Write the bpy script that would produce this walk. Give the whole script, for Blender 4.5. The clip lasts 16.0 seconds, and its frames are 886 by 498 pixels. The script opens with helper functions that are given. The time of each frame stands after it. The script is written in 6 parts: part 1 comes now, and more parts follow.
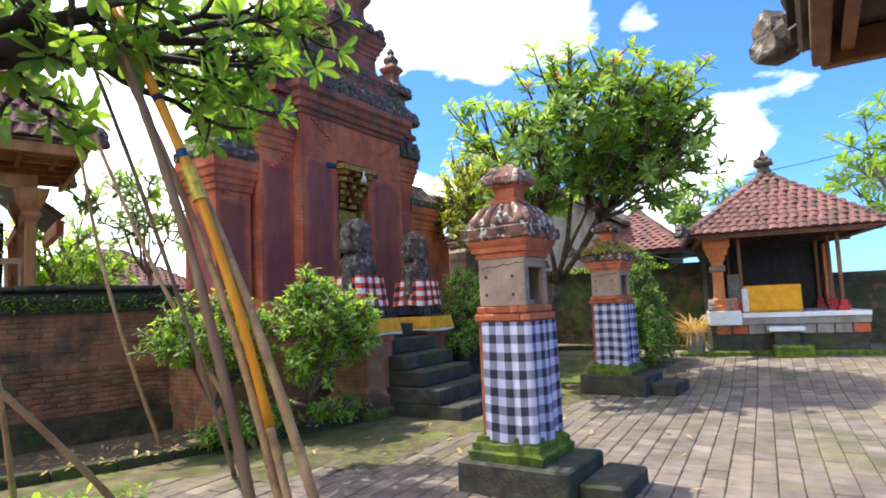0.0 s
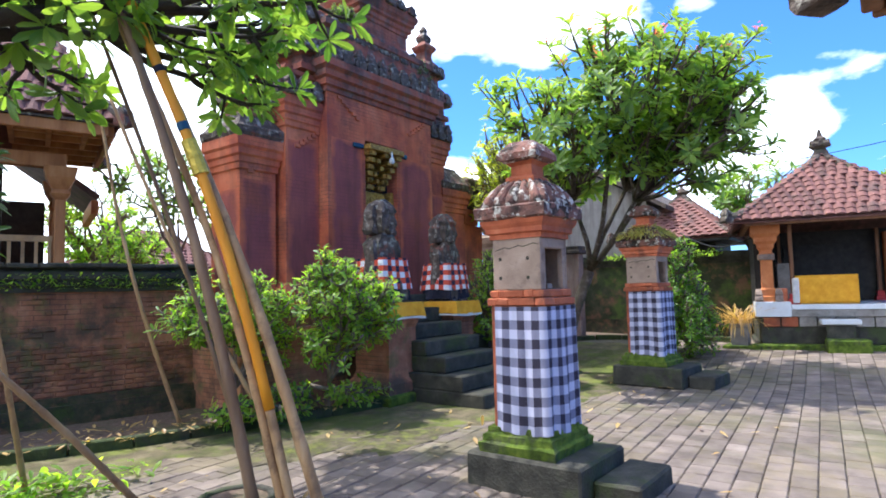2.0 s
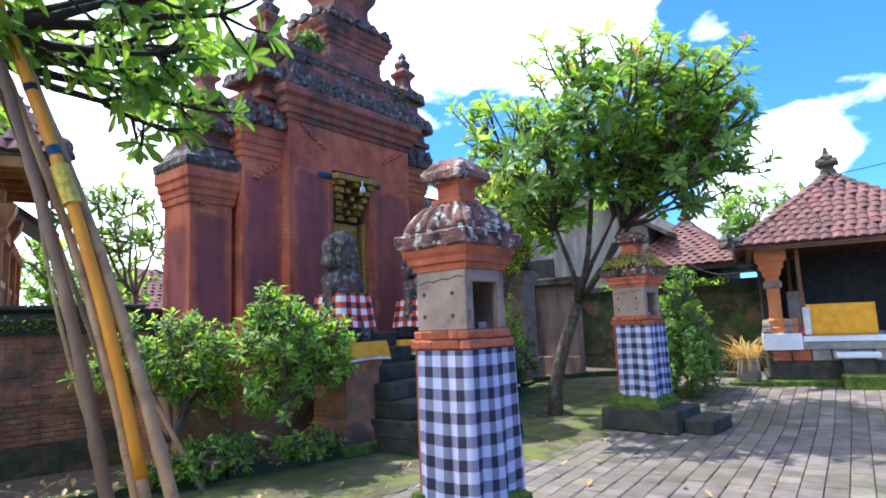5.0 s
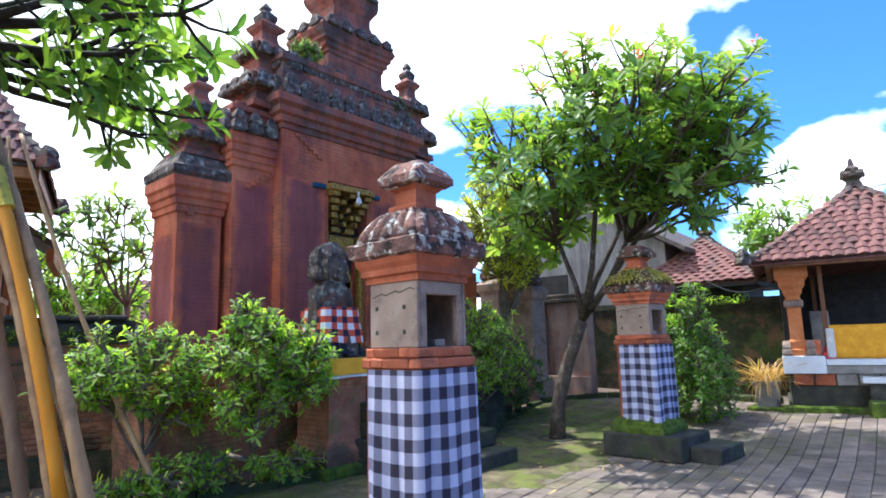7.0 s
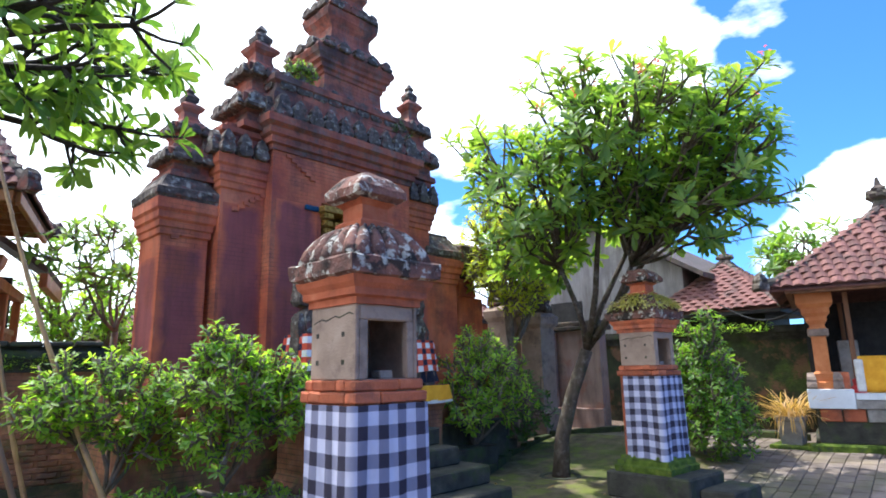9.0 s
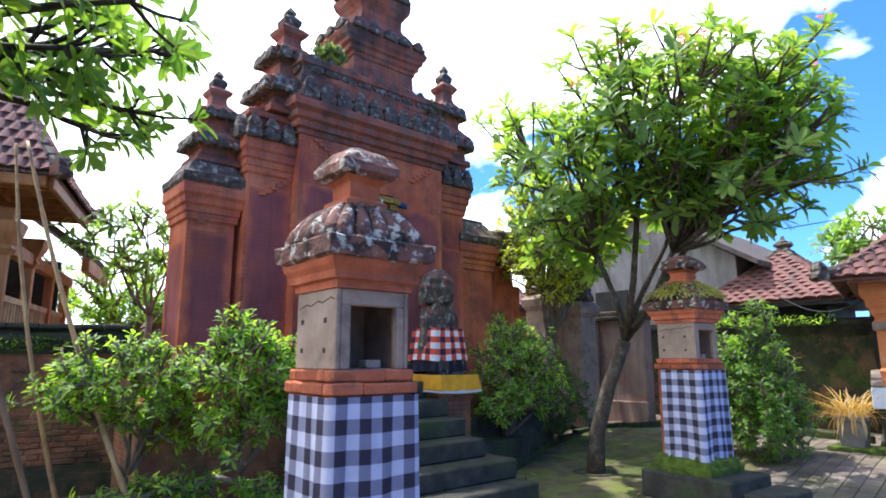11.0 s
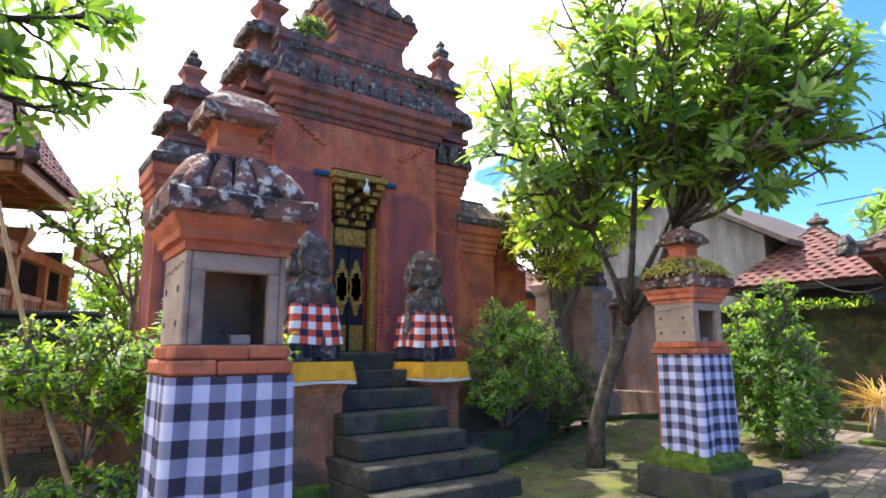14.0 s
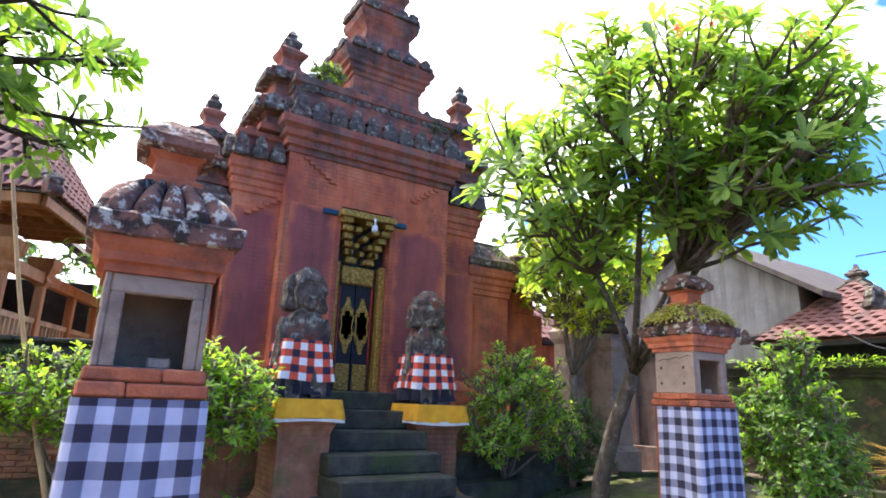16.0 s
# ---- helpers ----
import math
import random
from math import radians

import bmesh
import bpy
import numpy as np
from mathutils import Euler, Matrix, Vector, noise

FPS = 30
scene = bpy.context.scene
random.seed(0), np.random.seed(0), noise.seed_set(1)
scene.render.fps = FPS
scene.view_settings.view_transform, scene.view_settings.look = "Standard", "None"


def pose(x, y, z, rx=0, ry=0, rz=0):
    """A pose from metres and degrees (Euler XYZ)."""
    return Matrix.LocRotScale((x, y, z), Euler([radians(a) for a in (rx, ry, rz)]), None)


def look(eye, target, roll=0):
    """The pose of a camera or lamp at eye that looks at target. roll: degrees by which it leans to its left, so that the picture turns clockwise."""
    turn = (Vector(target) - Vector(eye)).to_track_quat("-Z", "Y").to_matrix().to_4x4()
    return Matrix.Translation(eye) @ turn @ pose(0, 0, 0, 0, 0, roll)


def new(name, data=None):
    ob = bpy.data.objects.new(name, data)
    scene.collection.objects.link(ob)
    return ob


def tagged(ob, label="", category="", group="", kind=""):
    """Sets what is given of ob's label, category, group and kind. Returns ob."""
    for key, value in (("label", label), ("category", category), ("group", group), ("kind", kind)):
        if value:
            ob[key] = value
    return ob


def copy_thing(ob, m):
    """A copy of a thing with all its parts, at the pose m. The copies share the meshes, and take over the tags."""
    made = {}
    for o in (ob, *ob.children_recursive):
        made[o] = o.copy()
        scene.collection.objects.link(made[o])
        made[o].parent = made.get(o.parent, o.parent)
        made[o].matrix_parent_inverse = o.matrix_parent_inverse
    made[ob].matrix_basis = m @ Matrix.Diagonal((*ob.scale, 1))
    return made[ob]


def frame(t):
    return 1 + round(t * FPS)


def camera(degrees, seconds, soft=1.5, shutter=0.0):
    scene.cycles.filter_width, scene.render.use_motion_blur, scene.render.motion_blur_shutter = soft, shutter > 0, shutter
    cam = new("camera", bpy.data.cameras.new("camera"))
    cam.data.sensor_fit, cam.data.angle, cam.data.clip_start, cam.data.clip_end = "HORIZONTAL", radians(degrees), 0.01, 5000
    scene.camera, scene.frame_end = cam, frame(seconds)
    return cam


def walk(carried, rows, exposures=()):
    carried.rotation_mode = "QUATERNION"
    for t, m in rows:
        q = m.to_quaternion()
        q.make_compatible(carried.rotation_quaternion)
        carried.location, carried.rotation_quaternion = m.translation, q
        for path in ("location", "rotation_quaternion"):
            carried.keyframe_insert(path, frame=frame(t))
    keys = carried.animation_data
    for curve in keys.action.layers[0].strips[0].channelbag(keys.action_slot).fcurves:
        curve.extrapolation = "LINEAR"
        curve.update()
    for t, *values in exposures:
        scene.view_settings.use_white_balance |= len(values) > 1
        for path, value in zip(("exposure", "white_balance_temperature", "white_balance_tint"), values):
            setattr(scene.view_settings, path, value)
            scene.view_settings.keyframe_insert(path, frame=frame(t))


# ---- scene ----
cam = camera(73.9, 16.0, soft=1.8)
PATH = [
    (0, (-4.949, -2.384, 1.656), (-3.265, -1.319, 1.836), -2.4),
    (0.5, (-4.930, -2.400, 1.656), (-3.296, -1.260, 1.828), -2.0),
    (1, (-4.819, -2.462, 1.641), (-3.197, -1.301, 1.793), -1.1),
    (1.5, (-4.694, -2.475, 1.613), (-3.075, -1.307, 1.741), -1.7),
    (2, (-4.549, -2.458, 1.614), (-2.949, -1.266, 1.753), -1.4),
    (2.5, (-4.354, -2.466, 1.667), (-2.753, -1.284, 1.871), -1.3),
    (3, (-4.175, -2.496, 1.687), (-2.574, -1.323, 1.926), -2.1),
    (5.5, (-3.373, -2.725, 1.645), (-1.846, -1.462, 1.912), -1.6),
    (6, (-3.215, -2.775, 1.670), (-1.695, -1.515, 1.987), 0.4),
    (6.5, (-3.079, -2.802, 1.659), (-1.564, -1.531, 1.959), -0.9),
    (7, (-2.948, -2.830, 1.640), (-1.462, -1.527, 1.947), -1.5),
    (7.5, (-2.811, -2.892, 1.631), (-1.359, -1.551, 1.937), -0.5),
    (8, (-2.613, -2.912, 1.636), (-1.166, -1.562, 1.919), -0.8),
    (8.5, (-2.473, -2.906, 1.631), (-1.039, -1.547, 1.942), -1.8),
    (9, (-2.326, -2.924, 1.652), (-0.912, -1.566, 2.051), -1.1),
    (11.5, (-1.719, -2.967, 1.665), (-0.449, -1.463, 2.017), -0.6),
    (12, (-1.539, -2.997, 1.619), (-0.255, -1.506, 1.975), -2.0),
    (12.5, (-1.385, -2.975, 1.598), (-0.091, -1.499, 1.980), -0.5),
    (13, (-1.225, -2.960, 1.600), (0.043, -1.459, 1.974), -1.1),
    (13.5, (-1.061, -2.985, 1.593), (0.190, -1.464, 1.944), -1.8),
    (14, (-0.904, -3.033, 1.572), (0.278, -1.457, 1.911), -0.3),
    (14.5, (-0.772, -3.112, 1.590), (0.347, -1.488, 1.920), 1.9),
    (15, (-0.645, -3.139, 1.580), (0.465, -1.505, 1.892), 1.5),
    (15.5, (-0.526, -3.215, 1.556), (0.564, -1.584, 1.946), 0.9),
    (16, (-0.373, -3.324, 1.517), (0.660, -1.683, 2.006), 2.1),
]
walk(cam, [(t, look(eye, target, roll)) for t, eye, target, roll in PATH], exposures=[(0.0, 0.76, 6400, 10), (1.0, 0.76, 6300, 10), (2.0, 0.82, 5900, 10), (3.0, 0.90, 5400, 10), (6.5, 0.80, 5650, 8), (9.0, 0.80, 5900, 8), (12.0, 0.84, 6000, 9), (14.5, 1.18, 6450, 12), (16.0, 1.24, 6350, 12)])

# ---- world, sun ----
world = bpy.data.worlds.new("sky")
scene.world = world
world.use_nodes = True
wn, wl = world.node_tree.nodes, world.node_tree.links
wn.clear()
SUN = Vector((-0.08, 0.42, 1.0)).normalized()
sky = wn.new("ShaderNodeTexSky")
sky.sky_type, sky.sun_disc = "NISHITA", False
sky.sun_elevation = math.asin(SUN.z)
sky.sun_rotation = math.atan2(SUN.x, SUN.y)
sky.dust_density, sky.air_density, sky.ozone_density = 0.5, 1.0, 3.0
coord = wn.new("ShaderNodeTexCoord")
wmap = wn.new("ShaderNodeMapping")
wmap.inputs["Scale"].default_value = (1.0, 1.0, 2.2)
wmap.inputs["Location"].default_value = (0.35, 0.1, 0.2)
cloud = wn.new("ShaderNodeTexNoise")
cloud.inputs["Scale"].default_value, cloud.inputs["Detail"].default_value, cloud.inputs["Roughness"].default_value = 2.1, 9.0, 0.52
cramp = wn.new("ShaderNodeValToRGB")
cramp.color_ramp.elements[0].position, cramp.color_ramp.elements[1].position = 0.45, 0.55
wmix = wn.new("ShaderNodeMix")
wmix.data_type = "RGBA"
wmix.inputs["B"].default_value = (10.3, 10.6, 11.2, 1)
wbg, wout = wn.new("ShaderNodeBackground"), wn.new("ShaderNodeOutputWorld")
wbg.inputs["Strength"].default_value = 0.16
wl.new(coord.outputs["Generated"], wmap.inputs["Vector"])
wl.new(wmap.outputs["Vector"], cloud.inputs["Vector"])
bank = wn.new("ShaderNodeVectorMath")
bank.operation = "DOT_PRODUCT"
bank.inputs[1].default_value = Vector((-0.45, 0.88, 0.1)).normalized()
wl.new(coord.outputs["Generated"], bank.inputs[0])
amount = wn.new("ShaderNodeMath")
amount.operation = "MULTIPLY_ADD"
amount.inputs[1].default_value = 0.56
wl.new(bank.outputs["Value"], amount.inputs[0])
spread = wn.new("ShaderNodeMath")
spread.operation = "MULTIPLY_ADD"
spread.inputs[1].default_value, spread.inputs[2].default_value = 1.7, -0.365
wl.new(cloud.outputs["Fac"], spread.inputs[0])
wl.new(spread.outputs["Value"], amount.inputs[2])
CUMULUS = [((0.957, 0.06, 0.278), 0.5, 8.5, 0.34), ((0.90, 0.18, 0.40), 0.2, 3.0, 0.12), ((0.81, 0.34, 0.48), 1.0, 6.0, 0.16), ((0.968, 0.16, 0.19), 1.5, 7.5, 0.28)]
total = amount.outputs["Value"]
for way, inner, outer, gain in CUMULUS:
    dot = wn.new("ShaderNodeVectorMath")
    dot.operation = "DOT_PRODUCT"
    dot.inputs[1].default_value = Vector(way).normalized()
    wl.new(coord.outputs["Generated"], dot.inputs[0])
    near_it = wn.new("ShaderNodeMapRange")
    near_it.inputs["From Min"].default_value, near_it.inputs["From Max"].default_value, near_it.inputs["To Max"].default_value = math.cos(radians(outer)), math.cos(radians(inner)), gain
    wl.new(dot.outputs["Value"], near_it.inputs["Value"])
    summed = wn.new("ShaderNodeMath")
    wl.new(total, summed.inputs[0])
    wl.new(near_it.outputs["Result"], summed.inputs[1])
    total = summed.outputs[0]
wl.new(total, cramp.inputs["Fac"])
wl.new(cramp.outputs["Color"], wmix.inputs["Factor"])
deep = wn.new("ShaderNodeMix")
deep.data_type, deep.blend_type = "RGBA", "MULTIPLY"
deep.inputs["Factor"].default_value = 1.0
deep.inputs["B"].default_value = (0.42, 0.72, 1.2, 1)
wl.new(sky.outputs["Color"], deep.inputs["A"])
wl.new(deep.outputs["Result"], wmix.inputs["A"])
wl.new(wmix.outputs["Result"], wbg.inputs["Color"])
wl.new(wbg.outputs["Background"], wout.inputs["Surface"])
sun = new("sun", bpy.data.lights.new("sun", "SUN"))
sun.data.energy, sun.data.angle, sun.data.color = 4.2, radians(0.6), (1.0, 0.95, 0.86)
sun.matrix_world = look(SUN * 60, (0, 0, 0))


# ---- materials ----
def material(name, stops, scale=3.0, detail=8.0, rough=0.85, bump=0.3, bump_scale=30.0, metal=0.0, patches=None, patch_scale=1.2, patch_at=(0.52, 0.62), island=0.0, random_object=0.0, stretch=(1, 1, 1), spec=0.3, courses=0.0, streak=0.0, edge=None):
    """Noise between the colour stops, larger patches of a second colour over it, rain streaks, a worn border to another colour, and a fine bump."""
    m = bpy.data.materials.new(name)
    m.use_nodes = True
    n, l = m.node_tree.nodes, m.node_tree.links
    bsdf = n["Principled BSDF"]
    bsdf.inputs["Roughness"].default_value, bsdf.inputs["Metallic"].default_value = rough, metal
    bsdf.inputs["Specular IOR Level"].default_value = spec
    geo = n.new("ShaderNodeNewGeometry")
    mp = n.new("ShaderNodeMapping")
    mp.inputs["Scale"].default_value = stretch
    l.new(geo.outputs["Position"], mp.inputs["Vector"])
    tex = n.new("ShaderNodeTexNoise")
    tex.inputs["Scale"].default_value, tex.inputs["Detail"].default_value, tex.inputs["Roughness"].default_value = scale, detail, 0.62
    l.new(mp.outputs["Vector"], tex.inputs["Vector"])
    ramp = n.new("ShaderNodeValToRGB")
    el = ramp.color_ramp.elements
    while len(el) < len(stops):
        el.new(0.5)
    for i, (p, c) in enumerate(stops):
        el[i].position, el[i].color = p, (*c, 1)
    l.new(tex.outputs["Fac"], ramp.inputs["Fac"])
    colour = ramp.outputs["Color"]
    for k, (pc, amount) in enumerate(patches or ()):
        t2 = n.new("ShaderNodeTexNoise")
        t2.inputs["Scale"].default_value, t2.inputs["Detail"].default_value, t2.inputs["Roughness"].default_value = patch_scale * (1 + 1.7 * k), 9.0, 0.68
        off = n.new("ShaderNodeVectorMath")
        off.inputs[1].default_value = (7.3 * k + 3.1, 1.7, 4.4 * k)
        l.new(geo.outputs["Position"], off.inputs[0])
        l.new(off.outputs["Vector"], t2.inputs["Vector"])
        r2 = n.new("ShaderNodeMapRange")
        r2.inputs["From Min"].default_value, r2.inputs["From Max"].default_value, r2.inputs["To Max"].default_value = patch_at[0], patch_at[1], amount
        l.new(t2.outputs["Fac"], r2.inputs["Value"])
        mx = n.new("ShaderNodeMix")
        mx.data_type = "RGBA"
        mx.inputs["B"].default_value = (*pc, 1)
        l.new(r2.outputs["Result"], mx.inputs["Factor"])
        l.new(colour, mx.inputs["A"])
        colour = mx.outputs["Result"]
    if streak:
        # rain streaks of black grime, drawn out downwards
        ms, ts, rs, xs = n.new("ShaderNodeMapping"), n.new("ShaderNodeTexNoise"), n.new("ShaderNodeMapRange"), n.new("ShaderNodeMix")
        ms.inputs["Scale"].default_value = (3.6, 3.6, 0.42)
        ts.inputs["Scale"].default_value, ts.inputs["Detail"].default_value, ts.inputs["Roughness"].default_value = 1.0, 10.0, 0.66
        l.new(geo.outputs["Position"], ms.inputs["Vector"])
        l.new(ms.outputs["Vector"], ts.inputs["Vector"])
        rs.inputs["From Min"].default_value, rs.inputs["From Max"].default_value, rs.inputs["To Max"].default_value = 0.47, 0.70, streak
        l.new(ts.outputs["Fac"], rs.inputs["Value"])
        xs.data_type = "RGBA"
        xs.inputs["B"].default_value = (0.055, 0.036, 0.034, 1)
        l.new(rs.outputs["Result"], xs.inputs["Factor"])
        l.new(colour, xs.inputs["A"])
        colour = xs.outputs["Result"]
    if edge:
        # the field's own border, worn away unevenly
        uvn, su, te, ad = n.new("ShaderNodeUVMap"), n.new("ShaderNodeSeparateXYZ"), n.new("ShaderNodeTexNoise"), n.new("ShaderNodeMath")
        l.new(uvn.outputs["UV"], su.inputs["Vector"])
        te.inputs["Scale"].default_value, te.inputs["Detail"].default_value = 3.2, 9.0
        l.new(geo.outputs["Position"], te.inputs["Vector"])
        ad.operation = "MULTIPLY_ADD"
        ad.inputs[1].default_value = 0.34
        l.new(te.outputs["Fac"], ad.inputs[0])
        l.new(su.outputs["X"], ad.inputs[2])
        re_, xe = n.new("ShaderNodeMapRange"), n.new("ShaderNodeMix")
        re_.inputs["From Min"].default_value, re_.inputs["From Max"].default_value = 0.15, 0.27
        l.new(ad.outputs[0], re_.inputs["Value"])
        xe.data_type = "RGBA"
        xe.inputs["A"].default_value = (*edge, 1)
        l.new(re_.outputs["Result"], xe.inputs["Factor"])
        l.new(colour, xe.inputs["B"])
        colour = xe.outputs["Result"]
    fac = None
    if courses:
        # brick courses that follow the wall's length and height
        sp = n.new("ShaderNodeSeparateXYZ")
        l.new(geo.outputs["Position"], sp.inputs["Vector"])
        su = n.new("ShaderNodeMath")
        l.new(sp.outputs["X"], su.inputs[0])
        l.new(sp.outputs["Y"], su.inputs[1])
        cv = n.new("ShaderNodeCombineXYZ")
        l.new(su.outputs[0], cv.inputs["X"])
        l.new(sp.outputs["Z"], cv.inputs["Y"])
        br = n.new("ShaderNodeTexBrick")
        br.inputs["Scale"].default_value, br.inputs["Brick Width"].default_value, br.inputs["Row Height"].default_value = 1.0, 0.24, 0.062
        br.inputs["Mortar Size"].default_value, br.inputs["Mortar Smooth"].default_value = 0.006, 0.6
        l.new(cv.outputs["Vector"], br.inputs["Vector"])
        wear = n.new("ShaderNodeTexNoise")
        wear.inputs["Scale"].default_value, wear.inputs["Detail"].default_value = 1.3, 5.0
        l.new(geo.outputs["Position"], wear.inputs["Vector"])
        wr = n.new("ShaderNodeMapRange")
        wr.inputs["From Min"].default_value, wr.inputs["From Max"].default_value, wr.inputs["To Max"].default_value = 0.42, 0.62, courses
        l.new(wear.outputs["Fac"], wr.inputs["Value"])
        ml = n.new("ShaderNodeMath")
        ml.operation = "MULTIPLY"
        l.new(br.outputs["Fac"], ml.inputs[0])
        l.new(wr.outputs["Result"], ml.inputs[1])
        fac = ml.outputs[0]
        mx = n.new("ShaderNodeMix")
        mx.data_type = "RGBA"
        mx.inputs["B"].default_value = (0.06, 0.04, 0.035, 1)
        l.new(fac, mx.inputs["Factor"])
        l.new(colour, mx.inputs["A"])
        colour = mx.outputs["Result"]
    if island or random_object:
        hsv = n.new("ShaderNodeHueSaturation")
        r3 = n.new("ShaderNodeMapRange")
        src = geo.outputs["Random Per Island"] if island else n.new("ShaderNodeObjectInfo").outputs["Random"]
        a = island or random_object
        r3.inputs["To Min"].default_value, r3.inputs["To Max"].default_value = 1 - a, 1 + a
        l.new(src, r3.inputs["Value"])
        l.new(r3.outputs["Result"], hsv.inputs["Value"])
        l.new(colour, hsv.inputs["Color"])
        colour = hsv.outputs["Color"]
    l.new(colour, bsdf.inputs["Base Color"])
    if bump:
        t3 = n.new("ShaderNodeTexNoise")
        t3.inputs["Scale"].default_value, t3.inputs["Detail"].default_value = bump_scale, 6.0
        l.new(mp.outputs["Vector"], t3.inputs["Vector"])
        b = n.new("ShaderNodeBump")
        b.inputs["Strength"].default_value, b.inputs["Distance"].default_value = bump, 0.02
        l.new(t3.outputs["Fac"], b.inputs["Height"])
        l.new(b.outputs["Normal"], bsdf.inputs["Normal"])
    return m


def leaf_material(name, dark, light, through_light=0.45):
    """Green that varies leaf by leaf and lets light through."""
    m = bpy.data.materials.new(name)
    m.use_nodes = True
    n, l = m.node_tree.nodes, m.node_tree.links
    bsdf, out = n["Principled BSDF"], n["Material Output"]
    bsdf.inputs["Roughness"].default_value, bsdf.inputs["Specular IOR Level"].default_value = 0.42, 0.4
    geo, ramp, trans, mix = n.new("ShaderNodeNewGeometry"), n.new("ShaderNodeValToRGB"), n.new("ShaderNodeBsdfTranslucent"), n.new("ShaderNodeMixShader")
    ramp.color_ramp.elements[0].color, ramp.color_ramp.elements[1].color = (*dark, 1), (*light, 1)
    l.new(geo.outputs["Random Per Island"], ramp.inputs["Fac"])
    l.new(ramp.outputs["Color"], bsdf.inputs["Base Color"])
    gain = n.new("ShaderNodeMix")
    gain.data_type, gain.blend_type = "RGBA", "MULTIPLY"
    gain.inputs["Factor"].default_value = 1.0
    gain.inputs["B"].default_value = (2.3, 2.15, 0.72, 1)
    l.new(ramp.outputs["Color"], gain.inputs["A"])
    l.new(gain.outputs["Result"], trans.inputs["Color"])
    mix.inputs["Fac"].default_value = through_light
    l.new(bsdf.outputs["BSDF"], mix.inputs[1])
    l.new(trans.outputs["BSDF"], mix.inputs[2])
    l.new(mix.outputs["Shader"], out.inputs["Surface"])
    return m


def checked_cloth(name, pale, mid, dark, cell):
    """A woven check of two crossing stripes, laid along the cloth's own width and drop."""
    m = bpy.data.materials.new(name)
    m.use_nodes = True
    n, l = m.node_tree.nodes, m.node_tree.links
    bsdf = n["Principled BSDF"]
    bsdf.inputs["Roughness"].default_value, bsdf.inputs["Specular IOR Level"].default_value = 0.95, 0.1
    uv, sep = n.new("ShaderNodeUVMap"), n.new("ShaderNodeSeparateXYZ")
    l.new(uv.outputs["UV"], sep.inputs["Vector"])
    bars = []
    for axis in ("X", "Y"):
        d = n.new("ShaderNodeMath")
        d.operation = "MULTIPLY"
        d.inputs[1].default_value = 0.5 / cell
        l.new(sep.outputs[axis], d.inputs[0])
        f = n.new("ShaderNodeMath")
        f.operation = "FRACT"
        l.new(d.outputs[0], f.inputs[0])
        g = n.new("ShaderNodeMath")
        g.operation = "GREATER_THAN"
        g.inputs[1].default_value = 0.5
        l.new(f.outputs[0], g.inputs[0])
        bars.append(g)
    add = n.new("ShaderNodeMath")
    l.new(bars[0].outputs[0], add.inputs[0])
    l.new(bars[1].outputs[0], add.inputs[1])
    half = n.new("ShaderNodeMath")
    half.operation = "MULTIPLY"
    half.inputs[1].default_value = 0.5
    l.new(add.outputs[0], half.inputs[0])
    ramp = n.new("ShaderNodeValToRGB")
    ramp.color_ramp.interpolation = "CONSTANT"
    e = ramp.color_ramp.elements
    e.new(0.25)
    e[0].position, e[1].position, e[2].position = 0, 0.25, 0.75
    e[0].color, e[1].color, e[2].color = (*pale, 1), (*mid, 1), (*dark, 1)
    l.new(half.outputs[0], ramp.inputs["Fac"])
    tex = n.new("ShaderNodeTexNoise")
    tex.inputs["Scale"].default_value, tex.inputs["Detail"].default_value = 9.0, 8.0
    hsv = n.new("ShaderNodeHueSaturation")
    rng = n.new("ShaderNodeMapRange")
    rng.inputs["To Min"].default_value, rng.inputs["To Max"].default_value = 0.78, 1.18
    l.new(tex.outputs["Fac"], rng.inputs["Value"])
    l.new(rng.outputs["Result"], hsv.inputs["Value"])
    l.new(ramp.outputs["Color"], hsv.inputs["Color"])
    l.new(hsv.outputs["Color"], bsdf.inputs["Base Color"])
    weave = n.new("ShaderNodeTexNoise")
    weave.inputs["Scale"].default_value = 140.0
    b = n.new("ShaderNodeBump")
    b.inputs["Strength"].default_value, b.inputs["Distance"].default_value = 0.25, 0.004
    l.new(weave.outputs["Fac"], b.inputs["Height"])
    l.new(b.outputs["Normal"], bsdf.inputs["Normal"])
    return m


RED = material("red_brick_plaster", [(0.3, (0.44, 0.098, 0.050)), (0.5, (0.60, 0.160, 0.076)), (0.72, (0.68, 0.235, 0.125))], 1.6, patches=[((0.21, 0.058, 0.058), 0.85), ((0.10, 0.06, 0.055), 0.55)], patch_scale=0.7, patch_at=(0.50, 0.66), stretch=(1, 1, 0.7), bump_scale=22, courses=0.55, streak=0.42)
GRIMYRED = material("grime_stained_red_brick", [(0.3, (0.19, 0.065, 0.050)), (0.5, (0.36, 0.105, 0.065)), (0.72, (0.50, 0.16, 0.095))], 2.2, patches=[((0.075, 0.045, 0.04), 0.85), ((0.16, 0.13, 0.115), 0.6)], patch_scale=1.5, patch_at=(0.48, 0.60), bump=0.5, bump_scale=28, courses=0.5, streak=0.7)
